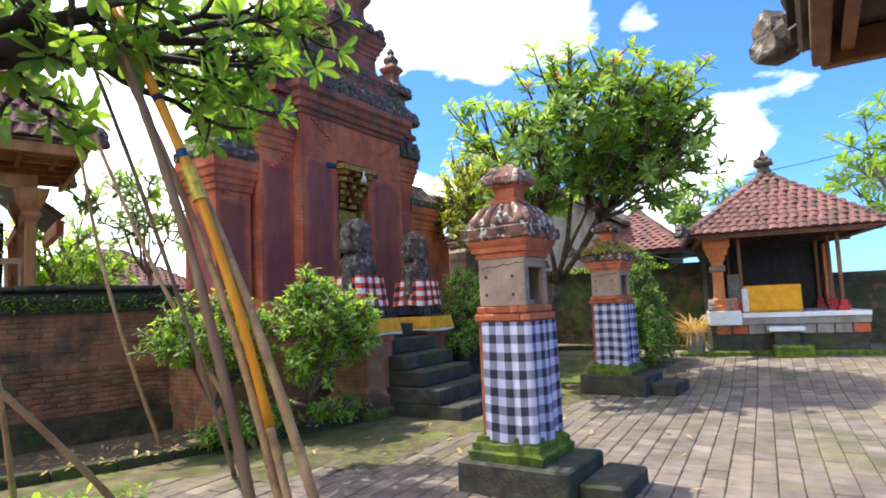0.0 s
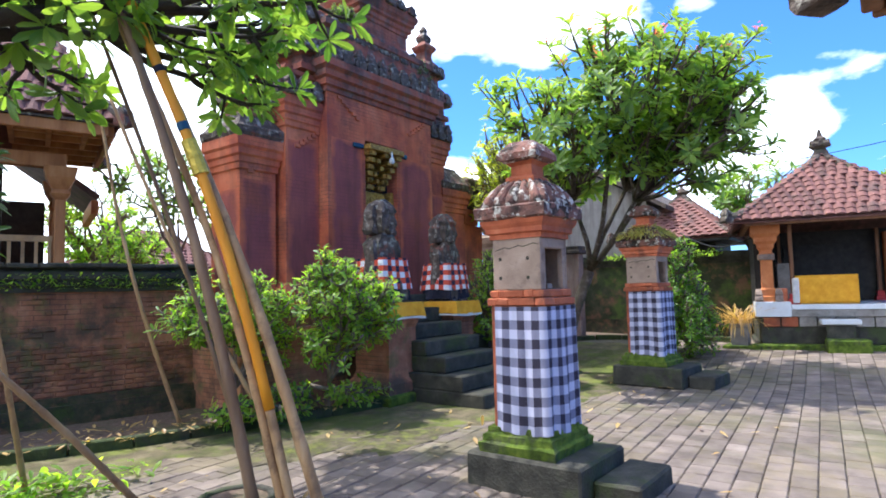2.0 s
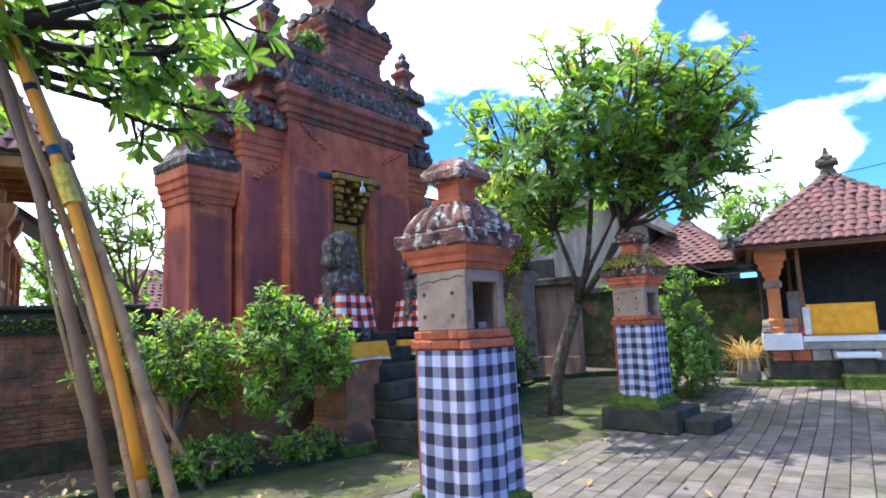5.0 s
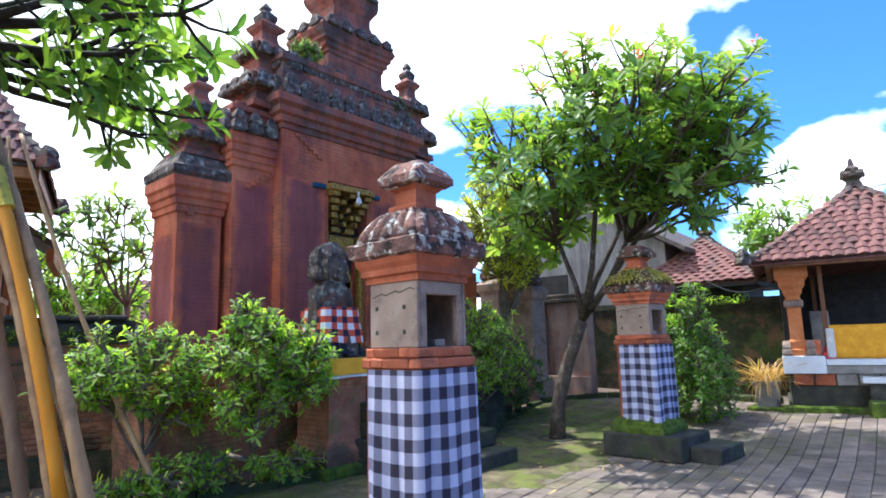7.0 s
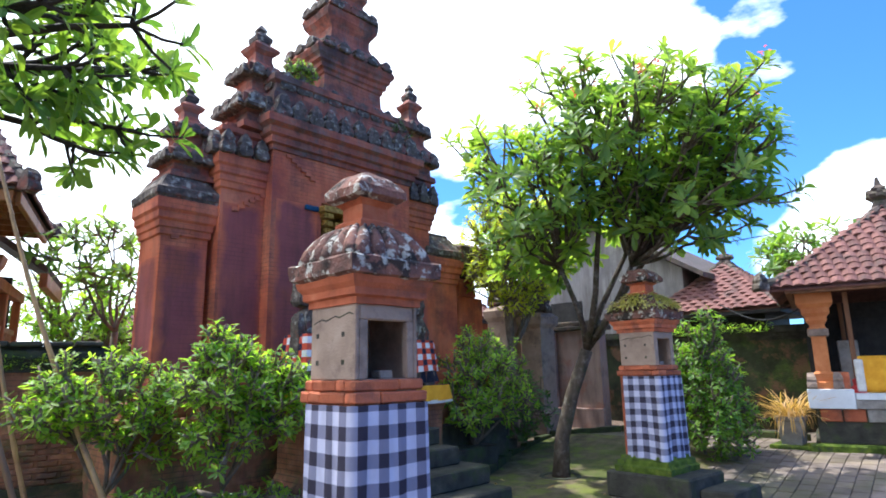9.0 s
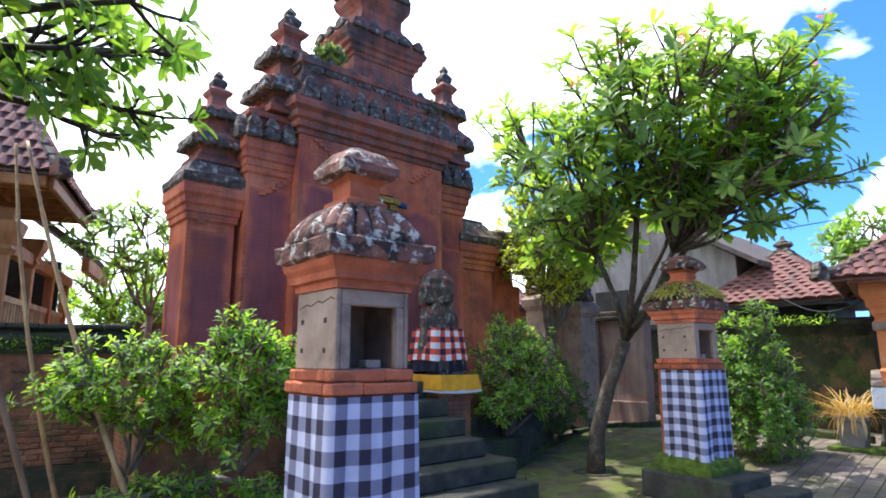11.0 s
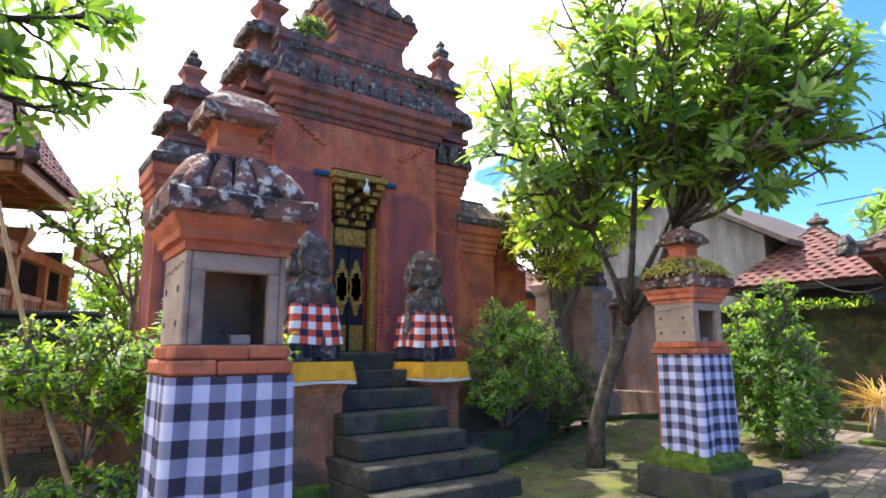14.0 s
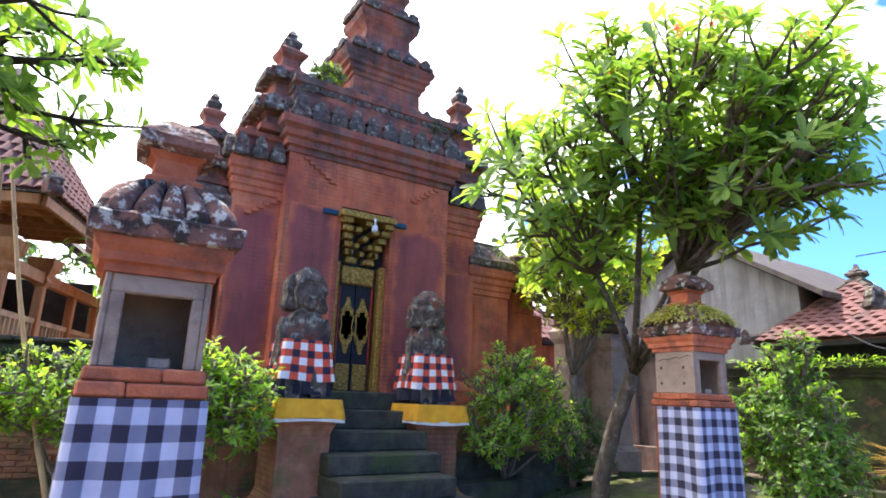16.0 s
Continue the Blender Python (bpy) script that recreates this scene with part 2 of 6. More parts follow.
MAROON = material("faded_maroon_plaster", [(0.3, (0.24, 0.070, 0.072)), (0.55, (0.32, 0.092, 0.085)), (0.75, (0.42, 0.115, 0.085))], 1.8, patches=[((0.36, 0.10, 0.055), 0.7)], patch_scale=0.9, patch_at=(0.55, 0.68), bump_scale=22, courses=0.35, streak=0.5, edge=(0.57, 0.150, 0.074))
BRICK = material("orange_red_brick", [(0.3, (0.32, 0.085, 0.04)), (0.55, (0.46, 0.13, 0.06)), (0.75, (0.54, 0.19, 0.10))], 6, patches=[((0.12, 0.06, 0.045), 0.6)], patch_scale=3.0, random_object=0.24, bump_scale=60, streak=0.35)
WALLBRICK = material("weathered_wall_brick", [(0.3, (0.20, 0.080, 0.045)), (0.55, (0.33, 0.140, 0.075)), (0.75, (0.43, 0.21, 0.125))], 5, patches=[((0.05, 0.05, 0.035), 0.8), ((0.10, 0.13, 0.04), 0.5)], patch_scale=1.1, random_object=0.2, bump_scale=50, courses=0.8, streak=0.5)
MOSSBRICK = material("mossy_eroded_brick", [(0.3, (0.022, 0.024, 0.014)), (0.5, (0.055, 0.055, 0.028)), (0.75, (0.15, 0.095, 0.055))], 5, patches=[((0.05, 0.085, 0.016), 0.85), ((0.20, 0.10, 0.055), 0.7)], patch_scale=1.6, bump=0.8, bump_scale=40, courses=0.9)
KERBMOSS = material("mossy_kerb_stone", [(0.3, (0.026, 0.032, 0.012)), (0.55, (0.055, 0.072, 0.022)), (0.78, (0.11, 0.13, 0.040))], 6, patches=[((0.05, 0.045, 0.035), 0.7)], patch_scale=2.5, bump=0.7, bump_scale=50)
DARKSTONE = material("dark_mossy_stone", [(0.3, (0.028, 0.027, 0.021)), (0.55, (0.060, 0.056, 0.044)), (0.78, (0.115, 0.105, 0.08))], 5, patches=[((0.05, 0.075, 0.015), 0.6)], patch_scale=2.0, bump=0.5, bump_scale=40)
CARVED = material("lichen_covered_carved_stone", [(0.28, (0.03, 0.025, 0.022)), (0.5, (0.095, 0.072, 0.060)), (0.62, (0.15, 0.115, 0.095)), (0.75, (0.30, 0.27, 0.23))], 9, patches=[((0.25, 0.075, 0.05), 0.7), ((0.40, 0.38, 0.32), 0.75)], patch_scale=3.2, patch_at=(0.55, 0.63), bump=0.7, bump_scale=35)
GREYSTONE = material("grey_sandstone", [(0.3, (0.26, 0.185, 0.14)), (0.6, (0.38, 0.280, 0.215)), (0.8, (0.46, 0.36, 0.285))], 4, patches=[((0.13, 0.095, 0.08), 0.6)], patch_scale=2.5, bump_scale=70)
ROOFSTONE = material("blotched_roof_stone", [(0.3, (0.05, 0.03, 0.027)), (0.5, (0.15, 0.075, 0.06)), (0.7, (0.27, 0.12, 0.085))], 7, patches=[((0.025, 0.023, 0.02), 0.9), ((0.50, 0.48, 0.42), 0.9)], patch_scale=5.0, patch_at=(0.54, 0.60), bump=0.7, bump_scale=40)
MOSS = material("green_moss", [(0.3, (0.035, 0.055, 0.01)), (0.5, (0.10, 0.15, 0.018)), (0.72, (0.20, 0.25, 0.035))], 9, patches=[((0.06, 0.06, 0.045), 0.7)], patch_scale=4.0, rough=1.0, bump=0.9, bump_scale=80)
PAVER = material("grey_pink_paving_block", [(0.3, (0.120, 0.093, 0.076)), (0.55, (0.198, 0.156, 0.130)), (0.78, (0.28, 0.228, 0.19))], 3, patches=[((0.095, 0.10, 0.03), 0.65), ((0.21, 0.165, 0.095), 0.6)], patch_scale=0.55, patch_at=(0.50, 0.64), random_object=0.24, bump_scale=60)
PAVER_FAR = material("grey_pink_paving_block_far", [(0.3, (0.120, 0.093, 0.076)), (0.55, (0.198, 0.156, 0.130)), (0.78, (0.28, 0.228, 0.19))], 3, patches=[((0.095, 0.10, 0.03), 0.65), ((0.21, 0.165, 0.095), 0.6)], patch_scale=0.55, patch_at=(0.50, 0.64), island=0.24, bump_scale=60)
GROUNDMOSS = material("thin_moss_on_paving", [(0.3, (0.075, 0.062, 0.035)), (0.48, (0.115, 0.115, 0.035)), (0.7, (0.19, 0.21, 0.035))], 7, patches=[((0.16, 0.125, 0.085), 0.85), ((0.06, 0.05, 0.035), 0.6)], patch_scale=2.6, patch_at=(0.46, 0.56), rough=1.0, bump=0.9, bump_scale=80)
MOSSYEARTH = material("mossy_trodden_earth", [(0.3, (0.062, 0.052, 0.028)), (0.5, (0.125, 0.100, 0.056)), (0.72, (0.22, 0.175, 0.105))], 4.0, patches=[((0.070, 0.090, 0.016), 0.85), ((0.15, 0.175, 0.028), 0.75)], patch_scale=0.9, patch_at=(0.49, 0.60), rough=0.95, bump=0.7, bump_scale=45)
JOINT = material("mossy_paving_joint", [(0.3, (0.07, 0.065, 0.05)), (0.55, (0.115, 0.10, 0.08)), (0.75, (0.13, 0.14, 0.06))], 6, bump_scale=50)
EARTH = material("dry_soil_with_litter", [(0.3, (0.09, 0.06, 0.045)), (0.55, (0.17, 0.115, 0.085)), (0.75, (0.30, 0.23, 0.18))], 14, patches=[((0.05, 0.08, 0.015), 0.6)], patch_scale=1.2, bump=0.9, bump_scale=60)
TILE = material("terracotta_roof_tile", [(0.3, (0.13, 0.062, 0.055)), (0.55, (0.20, 0.092, 0.078)), (0.78, (0.27, 0.13, 0.11))], 5, patches=[((0.075, 0.055, 0.05), 0.7)], patch_scale=1.6, random_object=0.18, bump_scale=60)
OLDTILE = material("dark_old_roof_tile", [(0.3, (0.06, 0.05, 0.045)), (0.55, (0.12, 0.09, 0.075)), (0.78, (0.20, 0.14, 0.11))], 5, patches=[((0.08, 0.09, 0.04), 0.5)], patch_scale=2.0, random_object=0.2, bump_scale=60)
WOOD = material("brown_carved_wood", [(0.3, (0.12, 0.055, 0.028)), (0.55, (0.22, 0.10, 0.045)), (0.78, (0.31, 0.16, 0.075))], 6, stretch=(1, 1, 0.2), rough=0.6, bump_scale=40)
ORANGEWOOD = material("orange_brown_timber", [(0.3, (0.26, 0.10, 0.035)), (0.55, (0.42, 0.18, 0.065)), (0.78, (0.52, 0.26, 0.11))], 6, stretch=(1, 1, 0.2), rough=0.6, bump_scale=40)
# Near-black, also put on added screens as shade inside the carved pavilion.
BLACKWOOD_AND_INTERIOR = material("black_timber_and_dark_interior", [(0.3, (0.012, 0.011, 0.010)), (0.7, (0.04, 0.036, 0.032))], 6, rough=0.6, bump_scale=40)
BAMBOO = material("dry_bamboo", [(0.3, (0.30, 0.165, 0.075)), (0.55, (0.46, 0.28, 0.13)), (0.75, (0.58, 0.40, 0.21))], 5, stretch=(1, 1, 0.25), rough=0.5, bump=0.15, patches=[((0.15, 0.09, 0.05), 0.6)], patch_scale=3.0)
BAMBOO_DARK = material("weathered_brown_bamboo", [(0.3, (0.13, 0.075, 0.045)), (0.55, (0.22, 0.135, 0.075)), (0.75, (0.32, 0.21, 0.12))], 5, stretch=(1, 1, 0.25), rough=0.55, bump=0.15)
ORANGEPAINT = material("orange_wrapped_bamboo", [(0.3, (0.62, 0.22, 0.01)), (0.7, (0.78, 0.33, 0.02))], 6, stretch=(1, 1, 0.3), rough=0.5, bump=0.1)
GOLDFOIL = material("yellow_foil", [(0.3, (0.45, 0.33, 0.05)), (0.6, (0.70, 0.52, 0.08)), (0.8, (0.8, 0.66, 0.2))], 14, rough=0.35, metal=0.3, bump=0.8, bump_scale=40)
BLUE = material("dark_blue_paint", [(0.3, (0.012, 0.05, 0.10)), (0.7, (0.02, 0.09, 0.17))], 8, rough=0.6)
YELLOW = material("golden_yellow_cloth", [(0.3, (0.66, 0.29, 0.015)), (0.6, (0.80, 0.40, 0.03)), (0.8, (0.88, 0.50, 0.06))], 7, rough=0.8, bump=0.25, bump_scale=90)
WHITECLOTH = material("white_cloth_trim", [(0.3, (0.55, 0.53, 0.50)), (0.7, (0.78, 0.76, 0.72))], 12, rough=0.9)
DARKCLOTH = material("dark_navy_cloth", [(0.3, (0.012, 0.012, 0.022)), (0.7, (0.035, 0.033, 0.05))], 9, rough=0.9)
POLENG = checked_cloth("black_and_white_check_cloth", (0.52, 0.52, 0.66), (0.22, 0.22, 0.31), (0.045, 0.04, 0.06), 0.076)
REDCHECK = checked_cloth("red_white_black_check_cloth", (0.75, 0.72, 0.74), (0.62, 0.10, 0.06), (0.04, 0.035, 0.06), 0.085)
GILT = material("gilded_carved_wood", [(0.3, (0.10, 0.05, 0.012)), (0.48, (0.36, 0.20, 0.04)), (0.7, (0.66, 0.45, 0.13))], 30, rough=0.45, metal=0.35, bump=0.9, bump_scale=45)
# Door lacquer; the same black gives the shade behind the corbels.
DOORBLACK_AND_SHADE = material("black_lacquered_door_and_shade_board", [(0.3, (0.010, 0.010, 0.018)), (0.7, (0.022, 0.022, 0.035))], 5, rough=0.45)
REDPAINT = material("red_paint", [(0.3, (0.36, 0.03, 0.03)), (0.7, (0.50, 0.05, 0.04))], 8, rough=0.55)
WHITETILE = material("white_glazed_tile", [(0.3, (0.60, 0.62, 0.64)), (0.7, (0.78, 0.80, 0.82))], 4, rough=0.3, bump=0.05)
ORANGEPOST = material("orange_painted_masonry", [(0.3, (0.52, 0.16, 0.05)), (0.6, (0.64, 0.24, 0.09)), (0.8, (0.68, 0.33, 0.16))], 5, rough=0.8, bump_scale=50)
GREYWALL = material("grey_render", [(0.3, (0.22, 0.20, 0.19)), (0.6, (0.32, 0.30, 0.29)), (0.8, (0.40, 0.38, 0.37))], 2.2, patches=[((0.20, 0.19, 0.18), 0.6)], patch_scale=0.9, stretch=(1, 1, 0.4), bump_scale=40, streak=0.55)
PINKPLASTER = material("faded_pink_plaster", [(0.3, (0.27, 0.18, 0.15)), (0.55, (0.40, 0.27, 0.225)), (0.78, (0.50, 0.37, 0.32))], 2.4, patches=[((0.17, 0.13, 0.11), 0.7), ((0.36, 0.15, 0.10), 0.6)], patch_scale=1.1, stretch=(1, 1, 0.5), bump_scale=35, streak=0.6)
MOSSWALL = material("moss_stained_masonry", [(0.3, (0.024, 0.030, 0.016)), (0.55, (0.050, 0.058, 0.030)), (0.78, (0.13, 0.095, 0.065))], 2.5, patches=[((0.10, 0.15, 0.03), 0.8), ((0.26, 0.12, 0.08), 0.6)], patch_scale=0.9, bump=0.5, bump_scale=30)
BARK = material("grey_brown_bark", [(0.3, (0.10, 0.075, 0.055)), (0.55, (0.20, 0.155, 0.12)), (0.78, (0.34, 0.29, 0.24))], 10, stretch=(1, 1, 0.5), bump=0.6, bump_scale=40)
BARK_BROWN = material("brown_bark", [(0.3, (0.045, 0.032, 0.024)), (0.55, (0.10, 0.074, 0.056)), (0.78, (0.19, 0.155, 0.125))], 10, stretch=(1, 1, 0.5), bump=0.7, bump_scale=40, patches=[((0.05, 0.065, 0.02), 0.5), ((0.26, 0.23, 0.20), 0.5)], patch_scale=3.0)
BARK_DARK = material("dark_branch_bark", [(0.3, (0.020, 0.016, 0.014)), (0.7, (0.06, 0.045, 0.04))], 8, bump=0.6, bump_scale=40)
LEAF = leaf_material("frangipani_leaf", (0.078, 0.160, 0.050), (0.23, 0.33, 0.085), 0.60)
LEAF_LIGHT = leaf_material("sunlit_frangipani_leaf", (0.065, 0.150, 0.042), (0.21, 0.32, 0.070), 0.52)
LEAF_YELLOW = leaf_material("yellow_green_leaf", (0.17, 0.24, 0.035), (0.42, 0.46, 0.08), 0.65)
LEAF_SHRUB = leaf_material("shrub_leaf", (0.10, 0.23, 0.04), (0.32, 0.46, 0.09), 0.6)
LEAF_BUSH = leaf_material("bush_leaf", (0.06, 0.16, 0.03), (0.22, 0.36, 0.06), 0.5)
LEAF_FAR = leaf_material("far_leaf", (0.04, 0.10, 0.03), (0.10, 0.19, 0.05), 0.35)
DRYLEAF = leaf_material("dry_straw_leaf", (0.36, 0.22, 0.09), (0.55, 0.40, 0.18), 0.3)
DRYFERN = leaf_material("dry_fern", (0.32, 0.34, 0.14), (0.58, 0.55, 0.28), 0.4)
PINK = leaf_material("pink_blossom", (0.62, 0.10, 0.16), (0.80, 0.22, 0.28), 0.3)
CABLE = material("black_cable", [(0.3, (0.01, 0.01, 0.01)), (0.7, (0.03, 0.03, 0.03))], 5, rough=0.6, bump=0)
CONCRETE = material("rough_concrete", [(0.3, (0.20, 0.18, 0.16)), (0.7, (0.34, 0.31, 0.28))], 6, patches=[((0.12, 0.11, 0.09), 0.6)], patch_scale=3)


# ---- building helpers ----
def part(name, bm, mat, parent=None, label="", smooth=False):
    me = bpy.data.meshes.new(name)
    bm.normal_update()
    bm.to_mesh(me)
    bm.free()
    me.materials.append(mat)
    if smooth:
        for p in me.polygons:
            p.use_smooth = True
    ob = new(name, me)
    if parent:
        ob.parent = parent
    if label:
        ob["label"] = label
    return ob


def raw_part(name, verts, faces, mat, parent=None, label="", smooth=False, kind=""):
    me = bpy.data.meshes.new(name)
    me.from_pydata(verts, [], faces)
    me.materials.append(mat)
    if smooth:
        for p in me.polygons:
            p.use_smooth = True
    ob = new(name, me)
    if parent:
        ob.parent = parent
    return tagged(ob, label, kind=kind)


def thing(name, at=(0, 0, 0), turn=0.0, label="", category="", group="", kind=""):
    ob = new(name)
    ob.empty_display_size = 0.2
    ob.matrix_world = pose(*at, 0, 0, turn)
    return tagged(ob, label, category, group, kind)


def box(bm, x0, x1, y0, y1, z0, z1, bevel=0.0, seg=1):
    v = [bm.verts.new(p) for p in ((x0, y0, z0), (x1, y0, z0), (x1, y1, z0), (x0, y1, z0), (x0, y0, z1), (x1, y0, z1), (x1, y1, z1), (x0, y1, z1))]
    f = [bm.faces.new([v[i] for i in q]) for q in ((3, 2, 1, 0), (4, 5, 6, 7), (0, 1, 5, 4), (1, 2, 6, 5), (2, 3, 7, 6), (3, 0, 4, 7))]
    if bevel:
        edges = list({e for q in f for e in q.edges})
        bmesh.ops.bevel(bm, geom=edges, offset=bevel, segments=seg, affect="EDGES", profile=0.6)
    return bm


def boxes(*specs, bevel=0.0):
    bm = bmesh.new()
    for s in specs:
        box(bm, *s, bevel=bevel)
    return bm


def stack(bm, cx, cy, rings, cap=True, n=1):
    """Square rings (half width, half depth, z) joined from the bottom up; n splits each side."""
    loops = []
    for hx, hy, z in rings:
        loop = []
        for (ax, ay), (bx, by) in (((-1, -1), (1, -1)), ((1, -1), (1, 1)), ((1, 1), (-1, 1)), ((-1, 1), (-1, -1))):
            for k in range(n):
                u = k / n
                loop.append(bm.verts.new((cx + hx * (ax + (bx - ax) * u), cy + hy * (ay + (by - ay) * u), z)))
        loops.append(loop)
    c = len(loops[0])
    for a, b in zip(loops, loops[1:]):
        for i in range(c):
            bm.faces.new((a[i], a[(i + 1) % c], b[(i + 1) % c], b[i]))
    if cap:
        bm.faces.new(loops[0][::-1])
        bm.faces.new(loops[-1])
    return bm


def steps_profile(h, z0, *moves):
    """Rings for stack(): each move is (change of half width, rise)."""
    hx, hy = h
    z, rings = z0, [(hx, hy, z0)]
    for d, r in moves:
        hx, hy, z = hx + d, hy + d, z + r
        rings.append((hx, hy, z))
    return rings


def roughen(bm, amount, scale, seed=0.0):
    for v in bm.verts:
        d = noise.noise_vector(v.co * scale + Vector((seed, seed * 1.7, -seed)))
        v.co += d * amount
    return bm


def crest(bm, x, y, z, w, h, d, turn=0.0, k=0.0):
    """An upright carved leaf ornament: a narrow base, a swollen middle, curled shoulders and a point."""
    rings = [(0.36, 0), (0.5, 0.12), (0.46, 0.34), (0.34, 0.46), (0.40, 0.58), (0.30, 0.76), (0.14, 0.92), (0.04, 1.0)]
    c, s = math.cos(turn), math.sin(turn)
    start = len(bm.verts)
    stack(bm, 0, 0, [(w * a, d * (0.35 + a * 0.5), h * b) for a, b in rings], n=2)
    bm.verts.ensure_lookup_table()
    for i in range(start, len(bm.verts)):
        v = bm.verts[i]
        j = noise.noise_vector(v.co * (3.0 / w) + Vector((x * 3 + k, y * 3, z))) * (0.07 * w)
        px, py = v.co.x + j.x, v.co.y + j.y
        v.co = Vector((x + c * px - s * py, y + s * px + c * py, z + v.co.z + j.z))
    return bm


def tube(verts, faces, pts, radii, sides=6):
    """Adds a bent tapering tube through the points."""
    rings = []
    for i, p in enumerate(pts):
        a, b = pts[max(i - 1, 0)], pts[min(i + 1, len(pts) - 1)]
        d = (Vector(b) - Vector(a)).normalized()
        s = d.orthogonal().normalized()
        t = d.cross(s)
        ring = []
        for k in range(sides):
            w = 2 * math.pi * k / sides
            ring.append(len(verts))
            verts.append(tuple(Vector(p) + (s * math.cos(w) + t * math.sin(w)) * radii[i]))
        rings.append(ring)
    for a, b in zip(rings, rings[1:]):
        # match the nearest start to keep the tube from twisting
        off = min(range(sides), key=lambda o: (Vector(verts[a[0]]) - Vector(verts[b[o]])).length)
        for k in range(sides):
            faces.append((a[k], a[(k + 1) % sides], b[(k + 1 + off) % sides], b[(k + off) % sides]))
    faces.append(tuple(rings[0][::-1]))
    faces.append(tuple(rings[-1]))


def leaves(places, ways, ups, lengths, widths, droop=0.25):
    """Folded leaves, broadest towards their blunt tips, as raw vertices and faces, one island each."""
    shape = ((0.0, 0.0, 0.0), (0.32, 0.30, 0.08), (0.32, 0.0, 0.0), (0.32, -0.30, 0.08), (0.70, 0.50, 0.09), (0.70, 0.0, -0.02), (0.70, -0.50, 0.09), (0.92, 0.30, 0.04), (0.92, -0.30, 0.04), (1.0, 0.0, 0.0))
    quads = ((0, 2, 1), (0, 3, 2), (1, 2, 5, 4), (2, 3, 6, 5), (4, 5, 9, 7), (5, 6, 8, 9))
    verts, faces = [], []
    for p, w, u, ln, wd in zip(places, ways, ups, lengths, widths):
        w = Vector(w).normalized()
        side = w.cross(Vector(u))
        side = side.normalized() if side.length > 1e-4 else w.orthogonal().normalized()
        nrm = side.cross(w)
        base = len(verts)
        for a, b, c in shape:
            verts.append(tuple(Vector(p) + w * (a * ln) + side * (b * wd) + nrm * (c * wd - droop * ln * a * a)))
        faces += [tuple(base + i for i in q) for q in quads]
    return verts, faces


def rosettes(tips, outs, rng, count, length, spread=1.0):
    """Whorls of leaves at the branch tips."""
    P, W, U, L, D = [], [], [], [], []
    for tip, out in zip(tips, outs):
        out = Vector(out).normalized()
        s = out.orthogonal().normalized()
        t = out.cross(s)
        n = count + rng.randint(-2, 2)
        ph = rng.random() * 6.28
        for k in range(n):
            a = ph + k * 2.4
            lift = rng.uniform(0.2, 1.2) / spread
            w = s * math.cos(a) + t * math.sin(a) + out * lift
            P.append(Vector(tip) - out * rng.uniform(0, 0.12))
            W.append(w)
            U.append(out + Vector((0, 0, 0.3)))
            ln = length * rng.uniform(0.65, 1.2)
            L.append(ln)
            D.append(ln * rng.uniform(0.27, 0.36))
    return leaves(P, W, U, L, D)


def cluster(points, k, rng):
    """Groups points round k of them."""
    cs = rng.sample(points, min(k, len(points)))
    for _ in range(5):
        groups = [[] for _ in cs]
        for p in points:
            groups[min(range(len(cs)), key=lambda i: (p - cs[i]).length_squared)].append(p)
        cs = [sum(g, Vector()) / len(g) if g else c for g, c in zip(groups, cs)]
    return [g for g in groups if g]


def branches(fork, tips, rng, r0, limbs=6, twigs=4, tip_r=0.014, sag=0.0):
    """Limbs, boughs and twigs from the fork to all tips; returns the mesh and the way out at each tip."""
    verts, faces, ends, outs = [], [], [], []
    fork = Vector(fork)

    def bend(a, b, r1, r2, lift):
        mid = (a + b) / 2 + Vector((rng.uniform(-1, 1), rng.uniform(-1, 1), lift)) * ((b - a).length * 0.10)
        q1, q3 = a.lerp(mid, 0.55) + (mid - a.lerp(b, 0.5)) * 0.2, mid.lerp(b, 0.5)
        tube(verts, faces, [a, q1, mid, q3, b], [r1, r1 + (r2 - r1) * 0.25, (r1 + r2) / 2, r1 + (r2 - r1) * 0.75, r2])

    for g in cluster(tips, limbs, rng):
        c = sum(g, Vector()) / len(g)
        a1 = fork.lerp(c, 0.55) - Vector((0, 0, sag))
        bend(fork, a1, r0, r0 * 0.62, -0.6)
        for g2 in cluster(g, max(1, len(g) // (twigs * 2)), rng):
            c2 = sum(g2, Vector()) / len(g2)
            a2 = a1.lerp(c2, 0.62)
            bend(a1, a2, r0 * 0.6, r0 * 0.34, -0.4)
            for g3 in cluster(g2, max(1, len(g2) // 3), rng):
                c3 = sum(g3, Vector()) / len(g3)
                a3 = a2.lerp(c3, 0.6)
                bend(a2, a3, r0 * 0.32, tip_r * 1.7, -0.3)
                for p in g3:
                    tube(verts, faces, [a3, a3.lerp(p, 0.5) + Vector((0, 0, -0.03)), p], [tip_r * 1.6, tip_r * 1.2, tip_r], 5)
                    ends.append(p)
                    o = (p - a3).normalized() + Vector((0, 0, 0.55))
                    outs.append(o)
    return verts, faces, ends, outs


